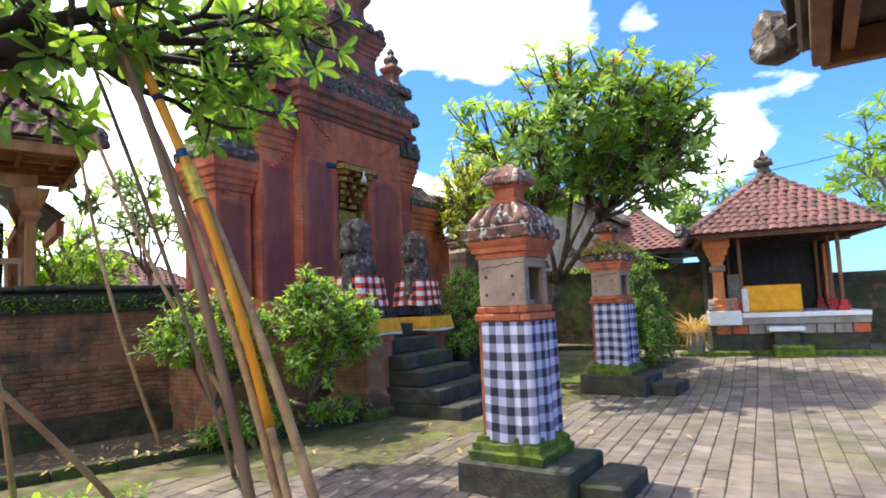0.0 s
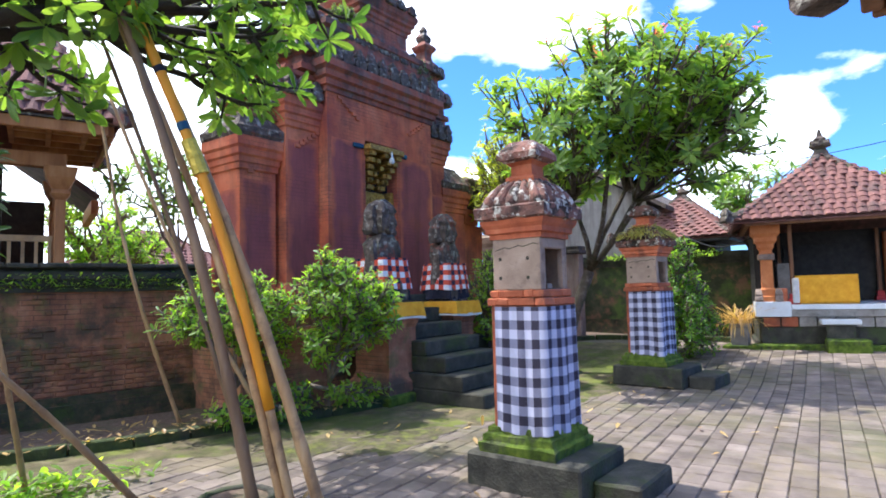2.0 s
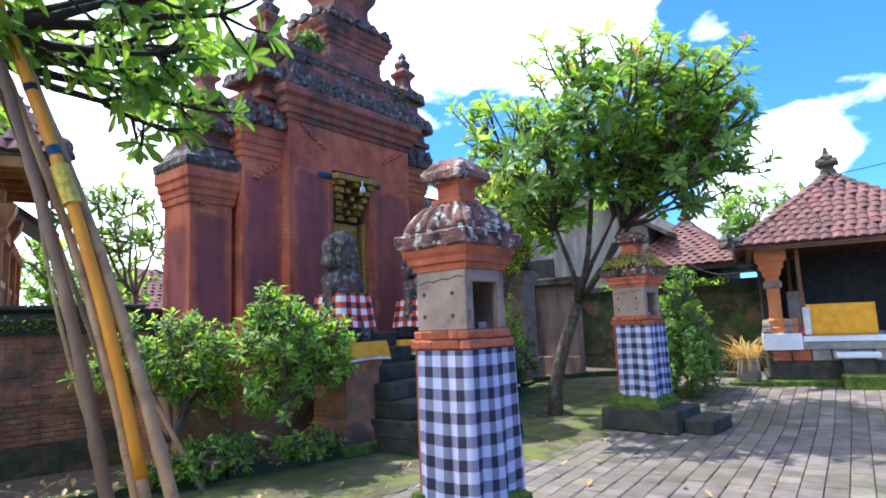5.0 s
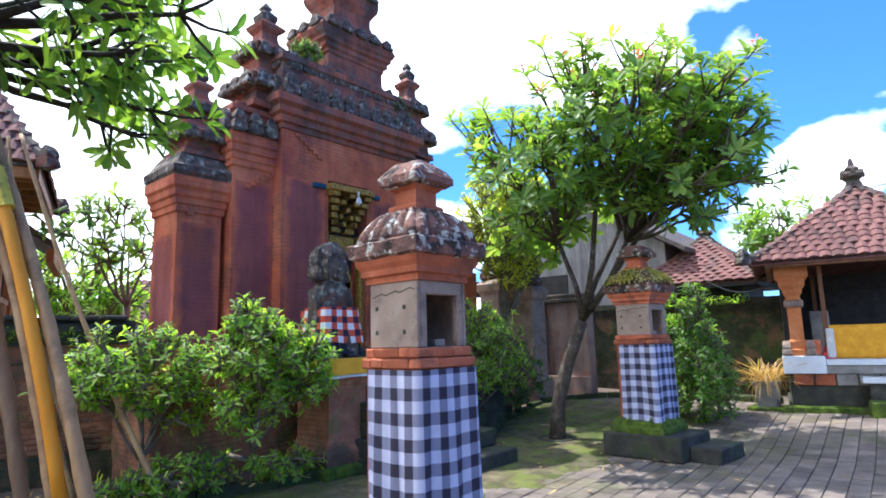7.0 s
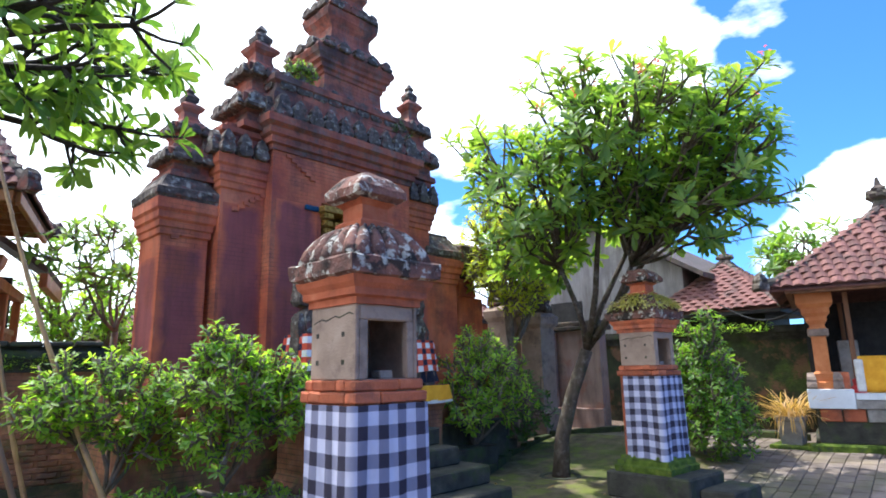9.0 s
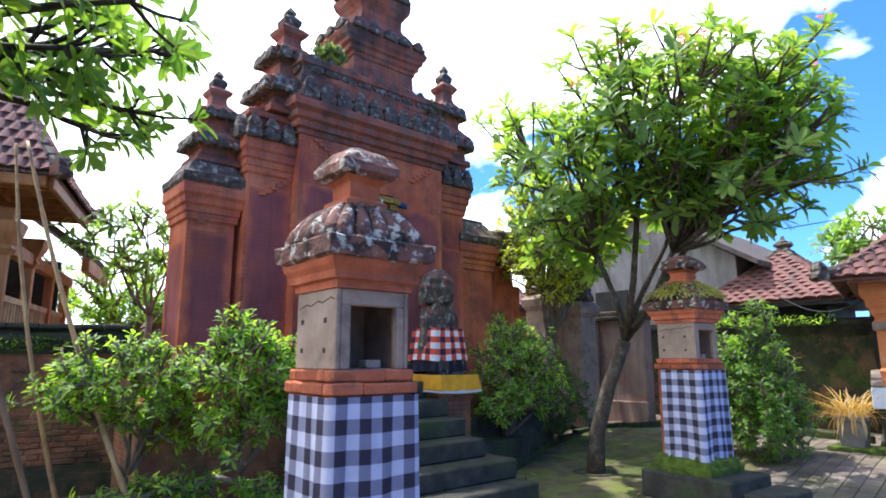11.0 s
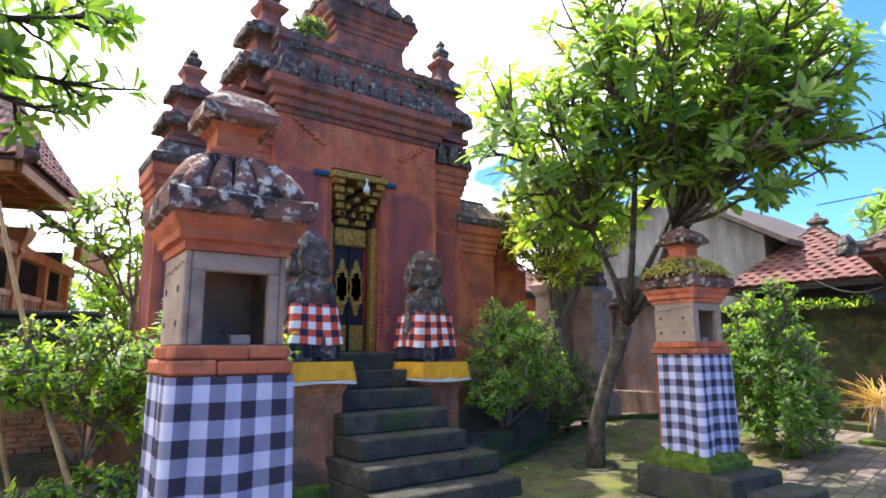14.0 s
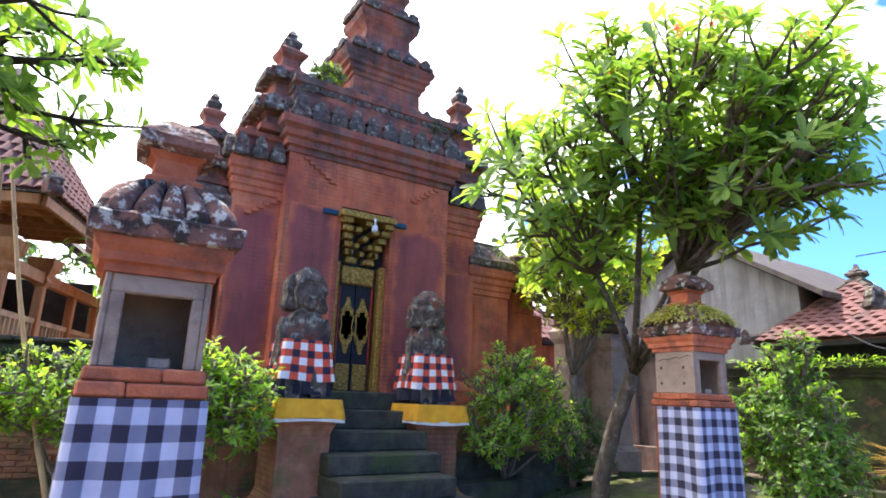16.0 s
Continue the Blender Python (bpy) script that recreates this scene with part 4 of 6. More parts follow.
for px, py, pz in ((2.03, 3.55, 1.44), (3.90, 3.76, 1.41)):
    pedestal(px, py, pz - 0.02)
    yellow_drape(px, py, pz, 0.74, 0.86)
    guardian(px, py + 0.07, pz + 0.015, 1.02, px)
    sarong(px, py + 0.05, pz + 0.03)


# ---- cloth-wrapped shrines ----
def shrine(at, turn, label, leafy, wide=1.0):
    s = thing("shrine", at, turn, label, "shrine", "cloth-wrapped shrines in the yard")
    s.scale = (wide, wide, 1)
    bm = bmesh.new()
    box(bm, -0.44, 0.50, -0.64, 0.49, -0.05, 0.27, 0.02)
    roughen(bm, 0.012, 4.0)
    part("slab", bm, DARKSTONE, s)
    bm = bmesh.new()
    box(bm, -0.22, 0.58, -1.04, -0.645, -0.05, 0.15, 0.02)
    roughen(bm, 0.012, 4.0, 2.0)
    part("step", bm, DARKSTONE, s)
    bm = bmesh.new()
    stack(bm, 0, 0, [(0.38, 0.38, 0.26), (0.39, 0.39, 0.34), (0.355, 0.355, 0.36), (0.35, 0.35, 0.41), (0.315, 0.315, 0.43), (0.31, 0.31, 0.47)], n=6)
    roughen(bm, 0.018, 6.0)
    part("mossy_foot", bm, MOSS, s, "bright green mossy foot")
    part("core", boxes((-0.27, 0.27, -0.27, 0.27, 0.45, 1.48)), BRICK, s, "red brick shaft")
    k = 0
    for z, hw, hh in ((1.468, 0.300, 0.064), (1.536, 0.282, 0.062)):
        for ax in range(4):
            cut = -hw + 2 * hw * (0.62 if (ax + (z > 1.5)) % 2 else 0.36)
            for a0, a1 in ((-hw, cut - 0.0015), (cut + 0.0015, hw)):
                bm = bmesh.new()
                if ax % 2 == 0:
                    y = -hw if ax == 0 else hw - 0.1
                    box(bm, a0, a1, y, y + 0.1, z, z + hh, 0.010)
                else:
                    x = -hw if ax == 1 else hw - 0.1
                    box(bm, x, x + 0.1, max(a0, -hw + 0.102), min(a1, hw - 0.102), z, z + hh, 0.010)
                roughen(bm, 0.009, 7.0, k)
                k += 1
                part("brick", bm, BRICK, s)
    part("sill", boxes((-0.22, 0.22, -0.22, 0.22, 1.47, 1.603)), GREYSTONE, s, "grey stone floor of the niche")
    # the stone chamber, open in front
    bm = bmesh.new()
    box(bm, -0.255, -0.225, -0.25, 0.25, 1.60, 2.03, 0.006)
    part("side_slab", bm, GREYSTONE, s, "cracked grey sandstone side slab")
    for yy, zz in ((-0.12, 1.70), (-0.12, 1.86), (0.17, 1.70), (0.17, 1.86)):
        bm = bmesh.new()
        stack(bm, -0.256, yy, [(0.003, 0.014, zz - 0.014), (0.003, 0.014, zz + 0.014)])
        part("dowel_hole", bm, DARKSTONE, s)
    cv = []
    for k in range(10):
        cv.append((-0.2575, -0.23 + 0.05 * k, 1.965 - 0.004 * k + 0.008 * ((k * 5) % 3)))
    raw_part("crack", cv + [(x, y, z + 0.008) for x, y, z in cv], [(k + 1, k, k + 10, k + 11) for k in range(9)], DARKSTONE, s, "dark ragged crack")
    part("side_slab", boxes((0.225, 0.255, -0.25, 0.25, 1.60, 2.03), bevel=0.006), GREYSTONE, s, "grey sandstone side slab")
    part("back_slab", boxes((-0.224, 0.224, 0.22, 0.25, 1.60, 2.03)), GREYSTONE, s, "grey sandstone back slab")
    part("jamb", boxes((-0.223, -0.155, -0.248, -0.19, 1.60, 1.94), bevel=0.006), GREYSTONE, s)
    part("jamb", boxes((0.168, 0.223, -0.248, -0.19, 1.60, 1.94), bevel=0.006), GREYSTONE, s)
    part("lintel", boxes((-0.223, 0.223, -0.249, -0.18, 1.94, 2.03), bevel=0.008), GREYSTONE, s)
    part("offering_block", boxes((0.0, 0.11, -0.17, -0.08, 1.603, 1.65), bevel=0.006), GREYSTONE, s, "small stone block in the niche")
    bm = bmesh.new()
    stack(bm, 0, 0, [(0.27, 0.27, 2.03), (0.27, 0.27, 2.07), (0.30, 0.30, 2.08), (0.30, 0.30, 2.12), (0.325, 0.325, 2.15), (0.335, 0.335, 2.18), (0.335, 0.335, 2.20), (0.2, 0.2, 2.21)], n=4)
    roughen(bm, 0.006, 8.0)
    part("cornice", bm, BRICK, s, "orange-red moulded cornice")
    bm = bmesh.new()
    stack(bm, 0, 0, [(0.33, 0.33, 2.185), (0.37, 0.37, 2.20), (0.375, 0.375, 2.29), (0.35, 0.35, 2.305)], n=8)
    roughen(bm, 0.015, 8.0)
    part("eave", bm, ROOFSTONE, s, "lichen-covered stone eave")
    # rounded lobes of the roof
    roof = bmesh.new()
    stack(roof, 0, 0, [(0.33, 0.33, 2.28), (0.28, 0.28, 2.37), (0.20, 0.20, 2.46), (0.13, 0.13, 2.50)], n=3)
    hump = part("roof", roof, ROOFSTONE, s, "domed stone roof with lichen")
    for q in range(4):
        for i in range(5):
            bm = bmesh.new()
            u = -0.272 + i * 0.136
            pts = [(0.320, 2.285, 0.95), (0.300, 2.345, 0.90), (0.250, 2.415, 0.76), (0.195, 2.465, 0.60), (0.125, 2.50, 0.42)]
            rows = []
            for dist, z, sc in pts:
                row = []
                for a in range(6):
                    w = math.pi * a / 5
                    row.append(bm.verts.new((u * sc + math.cos(w) * 0.068 * sc, -dist - math.sin(w) * 0.032, z + math.sin(w) * 0.04)))
                rows.append(row)
            for r0, r1 in zip(rows, rows[1:]):
                for a in range(5):
                    bm.faces.new((r0[a + 1], r0[a], r1[a], r1[a + 1]))
            bm.faces.new(rows[0])
            bmesh.ops.rotate(bm, verts=bm.verts, cent=(0, 0, 0), matrix=Matrix.Rotation(q * math.pi / 2, 3, "Z"))
            roughen(bm, 0.008, 12.0, q + i)
            part("roof_lobe", bm, ROOFSTONE, hump, smooth=True)
    bm = bmesh.new()
    stack(bm, 0, 0, [(0.15, 0.15, 2.50), (0.15, 0.15, 2.56), (0.11, 0.11, 2.58), (0.11, 0.11, 2.67), (0.15, 0.15, 2.70), (0.165, 0.165, 2.74), (0.12, 0.12, 2.76)], n=3)
    roughen(bm, 0.01, 9.0)
    part("neck", bm, BRICK, s, "stained red brick neck")
    bm = bmesh.new()
    stack(bm, 0, 0, [(0.16, 0.16, 2.70), (0.205, 0.205, 2.72), (0.21, 0.21, 2.77), (0.17, 0.17, 2.83), (0.11, 0.11, 2.88), (0.02, 0.02, 2.90)], n=4)
    roughen(bm, 0.018, 9.0)
    part("cap_stone", bm, ROOFSTONE, s, "lichen-covered cap stone")
    c = thing("shrine_cloth", at, turn, "black, grey and white checked cloth wrapped round a shrine", "cloth", "checked cloths on the shrines")
    c.scale = (wide, wide, 1)
    part("wrap", draped_square(0.295, 0.295, 0.44, 1.462, 0.012, 0.075, 0.014, int(at[0] * 7), 0.70, 0.785), POLENG, c, smooth=True)
    if leafy:
        rng = random.Random(5)
        P, W, U, L, D = [], [], [], [], []
        for _ in range(2000):
            a, r = rng.random() * 6.28, rng.uniform(0.12, 0.43)
            P.append((r * math.cos(a), r * math.sin(a), 2.58 - 0.60 * r + rng.uniform(0, 0.05)))
            W.append((math.cos(a) + rng.uniform(-0.5, 0.5), math.sin(a) + rng.uniform(-0.5, 0.5), rng.uniform(-0.5, 0.6)))
            U.append((0, 0, 1))
            L.append(rng.uniform(0.05, 0.12))
            D.append(rng.uniform(0.018, 0.032))
        v, f = leaves(P, W, U, L, D)
        m = raw_part("roof_fern", v, f, DRYFERN, s, "small ferns growing on the roof", kind="stuff")
    return s


shrine((-0.02, -0.02, 0.0), -1.5, "red brick and grey stone shrine with an empty niche", False, 0.915)
shrine((5.36, 0.69, 0.05), -4.0, "red brick shrine with an empty niche and fern-grown roof", True)


# ---- roofs of curved tiles ----
def tiled_roof(owner, x0, x1, y0, y1, z0, apex, z1, mat, rows=14, pitch=0.16, near=("s", "w"), single=()):
    """A hipped roof: rows of rounded tiles on each slope as parts, hip ridges and a finial. apex: (x a, x b, y)."""
    ax, bx, ay = apex
    sides = {"s": ((x0, y0), (x1, y0), (bx, ay), (ax, ay)), "w": ((x0, y1), (x0, y0), (ax, ay), (ax, ay)), "n": ((x1, y1), (x0, y1), (ax, ay), (bx, ay)), "e": ((x1, y0), (x1, y1), (bx, ay), (bx, ay))}
    for key, (a, b, c, d) in sides.items():
        a, b, c, d = (Vector((*p, z)) for p, z in ((a, z0), (b, z0), (c, z1), (d, z1)))
        along = (b - a).normalized()
        width = (b - a).length
        up = ((d + c) / 2 - (a + b) / 2)
        nrm = along.cross(up).normalized()
        if nrm.z < 0:
            nrm = -nrm
        slope = up.length
        deck = bmesh.new()
        lo = [deck.verts.new(p - nrm * 0.05) for p in (a, b, c, d)] if (c - d).length > 1e-3 else [deck.verts.new(p - nrm * 0.05) for p in (a, b, c)]
        hi = [deck.verts.new(v.co + nrm * 0.035) for v in lo]
        k = len(lo)
        deck.faces.new(lo[::-1])
        deck.faces.new(hi)
        for i in range(k):
            deck.faces.new((lo[i], lo[(i + 1) % k], hi[(i + 1) % k], hi[i]))
        dk = part("roof_slope", deck, mat, owner)
        if key not in near:
            continue
        tile, all_v, all_f = None, [], []
        for r in range(rows):
            u0, u1 = r / rows, (r + 1.25) / rows
            l0, r0 = a.lerp(d, u0), b.lerp(c, u0)
            w = (r0 - l0).length
            n = max(1, int(w / pitch))
            verts, faces = [], []
            step = up.normalized() * (slope * (u1 - u0))
            for i in range(n):
                m = l0 + (r0 - l0) * ((i + 0.5) / n) + nrm * 0.012
                hw = w / n * 0.52
                base = len(verts)
                for s, lift in ((0.0, 0.035), (1.0, 0.0)):
                    for t in range(5):
                        q = -1 + t / 2
                        verts.append(tuple(m + step * s + along * (q * hw) + nrm * (0.045 * math.cos(q * 1.45) + lift * 0.6 + 0.004 * ((i * 7 + r * 3) % 4))))
                for t in range(4):
                    faces.append((base + t, base + t + 1, base + t + 6, base + t + 5))
                faces.append((base, base + 1, base + 2, base + 3, base + 4))
            if key in single:
                if tile is None:
                    tile = bpy.data.meshes.new("roof_tile")
                    tv = [(q * pitch * 0.53, s * slope * 1.25 / rows, 0.045 * math.cos(q * 1.45) + (0.021 if s == 0 else 0.0)) for s in (0.0, 1.0) for q in (-1, -0.5, 0, 0.5, 1)]
                    tile.from_pydata(tv, [], [(t, t + 1, t + 6, t + 5) for t in range(4)] + [(0, 1, 2, 3, 4)])
                    tile.materials.append(mat)
                for i in range(n):
                    m = l0 + (r0 - l0) * ((i + 0.5) / n) + nrm * (0.012 + 0.004 * ((i * 7 + r * 3) % 4))
                    to = new("roof_tile", tile)
                    to.parent = dk
                    b3 = Matrix((along, up.normalized(), nrm)).transposed().to_4x4()
                    to.matrix_basis = Matrix.Translation(m) @ b3
            else:
                o2 = len(all_v)
                all_v += verts
                all_f += [tuple(v + o2 for v in q) for q in faces]
        if all_v:
            raw_part("roof_tiles", all_v, all_f, mat, dk, kind="stuff")
    hips = [((x0, y0), (ax, ay)), ((x1, y0), (bx, ay)), ((x1, y1), (bx, ay)), ((x0, y1), (ax, ay))]
    for (px, py), (qx, qy) in hips:
        p, q = Vector((px, py, z0 + 0.06)), Vector((qx, qy, z1 + 0.06))
        n = 12
        verts, faces = [], []
        pts = [p.lerp(q, i / n) - Vector((0, 0, 0.10 * math.sin(math.pi * i / n))) for i in range(n + 1)]
        d = (q - p).normalized()
        pts[0] = p - d * 0.12 + Vector((0, 0, 0.10))
        line = [s for i in range(n) for s in (pts[i], pts[i].lerp(pts[i + 1], 0.9))]
        tube(verts, faces, line, [0.088 if i % 2 == 0 else 0.066 for i in range(len(line))], 8)
        raw_part("hip_ridge", verts, faces, OLDTILE, owner, "row of dark ridge tiles")
        bm = bmesh.new()
        e = p - d * 0.16
        crest(bm, e.x, e.y, e.z, 0.20, 0.30, 0.16, math.atan2(d.y, d.x), px)
        part("corner_crest", bm, CARVED, owner, "carved eave corner ornament")


def crown_finial(owner, x, y, z, h):
    bm = bmesh.new()
    stack(bm, x, y, [(0.16, 0.16, z - 0.1), (0.14, 0.14, z + 0.15 * h), (0.10, 0.10, z + 0.3 * h), (0.15, 0.15, z + 0.38 * h), (0.17, 0.17, z + 0.48 * h), (0.09, 0.09, z + 0.58 * h), (0.11, 0.11, z + 0.66 * h), (0.05, 0.05, z + 0.75 * h), (0.02, 0.02, z + h)], n=3)
    for a in range(4):
        crest(bm, x + 0.14 * math.cos(a * 1.571), y + 0.14 * math.sin(a * 1.571), z + 0.38 * h, 0.12, 0.26 * h, 0.1, a * 1.571 + 1.57, a)
    roughen(bm, 0.012, 9.0, x)
    part("finial", bm, OLDTILE, owner, "dark carved roof finial")


# ---- open pavilion at the end of the yard ----
PV = (8.82, -0.42, 0.26)
pav = thing("pavilion", PV, 12.0, "open pavilion with terracotta roof, orange posts and white-tiled floor", "pavilion")
# its own axes: x to the back, -y along its front
part("plinth", boxes((0.0, 2.6, -2.85, 0.06, 0.0, 0.12), (0.06, 2.55, -2.8, 0.0, 0.12, 0.66), bevel=0.015), DARKSTONE, pav, "mossy dark stone plinth")
part("moss_edge", boxes((-0.16, 0.06, -3.0, 0.16, -0.06, 0.13), bevel=0.03), MOSS, pav, "bright green mossy kerb")
for k in range(9):
    part("plinth_brick", boxes((0.02, 0.12, -0.36 - 0.31 * k + 0.01, -0.06 - 0.31 * k, 0.46 + 0.003 * (k % 2), 0.66), bevel=0.01), BRICK if k in (0, 1, 8) else CONCRETE, pav)
part("floor_slab", boxes((-0.02, 2.65, -2.85, 0.06, 0.66, 0.80), bevel=0.01), CONCRETE, pav, "grey plinth top")
part("post_block", boxes((-0.06, 0.55, -0.55, 0.08, 0.66, 0.96), bevel=0.01), WHITETILE, pav, "white tiled corner block")
part("floor_top", boxes((-0.05, 2.66, -2.86, -0.56, 0.80, 0.90), bevel=0.01), WHITETILE, pav, "white tiled sitting floor")
post = bmesh.new()
stack(post, 0.22, -0.18, [(0.20, 0.20, 0.96), (0.20, 0.20, 1.06), (0.15, 0.15, 1.08), (0.15, 0.15, 1.2), (0.105, 0.105, 1.24), (0.105, 0.105, 1.80), (0.14, 0.14, 1.82), (0.14, 0.14, 1.92), (0.11, 0.11, 1.95), (0.11, 0.11, 2.0), (0.15, 0.15, 2.06), (0.15, 0.15, 2.12), (0.20, 0.20, 2.18), (0.20, 0.20, 2.26), (0.26, 0.26, 2.33), (0.26, 0.26, 2.5)])
part("corner_post", post, ORANGEPOST, pav, "orange painted masonry post")
part("post_band", boxes((0.07, 0.37, -0.33, -0.03, 1.80, 1.93), bevel=0.02), GREYSTONE, pav, "grey carved stone band")
for k, (x, y) in enumerate(((0.0, -0.36), (0.42, -0.36), (0.0, 0.0))):
    bm = bmesh.new()
    crest(bm, x + 0.02, y, 0.96, 0.16, 0.26, 0.12, 0, k)
    part("post_ornament", bm, GREYSTONE, pav, "grey carved foot ornament")
part("low_wall", boxes((0.1, 0.5, -0.52, -0.38, 0.96, 1.22), bevel=0.01), BRICK, pav, "short red brick wall")
for x, y in ((0.18, -0.62), (0.2, -2.45), (2.3, -0.6), (2.3, -2.5), (1.2, -2.5)):
    p = part("timber_post", boxes((x - 0.035, x + 0.035, y - 0.035, y + 0.035, 0.90, 2.5), bevel=0.008), WOOD, pav, "slender brown timber post")
    bm = bmesh.new()
    stack(bm, x, y, [(0.10, 0.10, 0.90), (0.10, 0.10, 0.98), (0.06, 0.06, 1.02), (0.07, 0.07, 1.10), (0.04, 0.04, 1.12)])
    part("post_base", bm, REDPAINT, p, "small red-painted post base")
part("back_wall", boxes((2.45, 2.6, -2.8, 0.0, 0.72, 2.5)), BLACKWOOD_AND_INTERIOR, pav, "near-black back wall")
part("side_wall", boxes((0.9, 2.45, -0.12, 0.0, 0.72, 2.5)), BLACKWOOD_AND_INTERIOR, pav, "near-black side wall")
part("wall_panel", boxes((2.40, 2.448, -1.9, -0.7, 1.1, 2.2), bevel=0.01), BLACKWOOD_AND_INTERIOR, pav, "dark board panel")
part("orange_pillar", boxes((2.2, 2.44, -2.78, -2.62, 0.9, 2.4), bevel=0.01), ORANGEPOST, pav, "orange painted pillar")
part("eave_beam", boxes((-0.35, 2.9, -3.0, -2.9, 2.48, 2.58), (-0.35, 2.9, 0.1, 0.2, 2.48, 2.58), (-0.35, -0.25, -2.9, 0.1, 2.48, 2.58), bevel=0.01), WOOD, pav, "brown eave beam")
tiled_roof(pav, -0.42, 3.2, -3.25, 0.42, 2.56, (1.2, 1.55, -1.4), 4.0, TILE, rows=13, pitch=0.17, near=("w", "s", "n"), single=("w",))
crown_finial(pav, 1.25, -1.4, 3.98, 0.62)
banner = thing("altar_banner", PV, 12.0, "golden yellow cloth hung along the pavilion floor", "cloth")
bm = bmesh.new()
rows = []
for j in range(7):
    rows.append([bm.verts.new((0.10 + 0.02 * math.sin(i * 0.9) + 0.004 * j, -0.66 - 1.05 * i / 12, 0.91 + 0.56 * j / 6)) for i in range(13)])
for a, b in zip(rows, rows[1:]):
    for i in range(12):
        bm.faces.new((a[i], a[i + 1], b[i + 1], b[i]))
ob = part("drape", bm, YELLOW, banner, smooth=True)
sol = ob.modifiers.new("thickness", "SOLIDIFY")
sol.thickness = 0.012
side_cloth = part("side_drape", boxes((0.06, 0.12, -0.72, -0.6, 0.92, 1.42), bevel=0.02), WHITECLOTH, banner, "pale side cloth")
box_pav = thing("offering_box", PV, 12.0, "pale box standing on the pavilion floor", "box")
part("carton", boxes((1.2, 1.5, -0.75, -0.45, 0.9, 1.75), bevel=0.01), CONCRETE, box_pav)
sb = thing("pavilion_step", PV, 12.0, "mossy stone step with a white tiled tread before the pavilion", "step")
part("lower_block", boxes((-0.50, -0.16, -1.75, -1.05, -0.1, 0.26), bevel=0.03), MOSS, sb, "moss-covered stone block")
part("tread", boxes((-0.3, -0.03, -1.65, -1.0, 0.52, 0.62), bevel=0.02), WHITETILE, sb, "white tiled tread")
part("support", boxes((-0.22, -0.06, -1.55, -1.1, 0.0, 0.52)), DARKSTONE, sb)

# ---- boundary walls ----
def wall_run(name, p, q, h, thick, mat, cap_mat, label, bricks=True):
    """A garden wall from p to q with a foot, a stepped coping and its nearer courses laid brick by brick."""
    p, q = Vector(p), Vector(q)
    d = (q - p).normalized()
    ang = math.degrees(math.atan2(d.y, d.x))
    ln = (q - p).length
    w = thing(name, (p.x, p.y, gz(p.x, p.y)), ang, label, "wall", kind="structure")
    part("wall_core", boxes((0, ln, 0, thick, -0.3, h - 0.3)), mat, w)
    bm = boxes((-0.02, ln + 0.02, -0.05, thick + 0.05, h - 0.30, h - 0.22), (-0.02, ln + 0.02, -0.09, thick + 0.09, h - 0.22, h - 0.14), (-0.02, ln + 0.02, -0.14, thick + 0.14, h - 0.14, h - 0.05), (-0.02, ln + 0.02, -0.05, thick + 0.05, h - 0.05, h))
    part("coping", bm, cap_mat, w, "dark moss-grown stepped coping")
    bm = boxes((-0.01, ln + 0.01, -0.08, thick, -0.3, 0.32), (-0.01, ln + 0.01, -0.04, thick, 0.32, 0.42))
    part("wall_foot", bm, MOSSBRICK, w, "eroded mossy brick wall foot")
    return w, ln


left_wall, LW = wall_run("wall_west", (-5.2, 6.55), (0.16, 5.30), 2.0, 0.35, WALLBRICK, DARKSTONE, "weathered red brick boundary wall with mossy coping")
east_wall, EW = wall_run("wall_east", (10.9, 8.0), (11.95, -1.6), 2.15, 0.35, MOSSWALL, DARKSTONE, "moss-stained masonry boundary wall")
far_wall, FW = wall_run("wall_south", (11.9, -0.2), (13.2, -9.0), 1.7, 0.35, MOSSWALL, DARKSTONE, "moss-stained masonry wall behind the pavilion")
north_wall, NW = wall_run("wall_north", (7.1, 5.7), (10.9, 6.6), 2.0, 0.35, RED, DARKSTONE, "stained red brick wall beside the gate")
back_wall, BW = wall_run("wall_back", (-9.0, -9.0), (-9.0, 6.5), 2.0, 0.35, WALLBRICK, DARKSTONE, "brick wall behind the walker")
# ferns on the copings
def fern_strip(x0, y0, x1, y1, z, n, seed, mat, label, size=0.07, spread=0.1):
    rng = random.Random(seed)
    P, W, U, L, D = [], [], [], [], []
    for _ in range(n):
        t = rng.random()
        P.append((x0 + (x1 - x0) * t + rng.gauss(0, spread), y0 + (y1 - y0) * t + rng.gauss(0, spread * 0.6), z + rng.uniform(-0.12, 0.06)))
        W.append((rng.gauss(0, 1), rng.gauss(0, 1) - 0.4, rng.uniform(0.0, 1.4)))
        U.append((0, 0, 1))
        ln = size * rng.uniform(0.5, 1.5)
        L.append(ln)
        D.append(ln * 0.4)
    v, f = leaves(P, W, U, L, D)
    ob = raw_part("wall_ferns", v, f, mat)
    return tagged(ob, label, "ferns", kind="stuff")


fern_strip(-2.6, 5.80, 0.0, 5.25, 1.85, 700, 3, LEAF_SHRUB, "small pale ferns growing on the wall coping", 0.06, 0.08)
fern_strip(11.0, 3.6, 11.4, 0.8, 2.40, 500, 4, LEAF_SHRUB, "small ferns growing on the east wall", 0.09, 0.08)

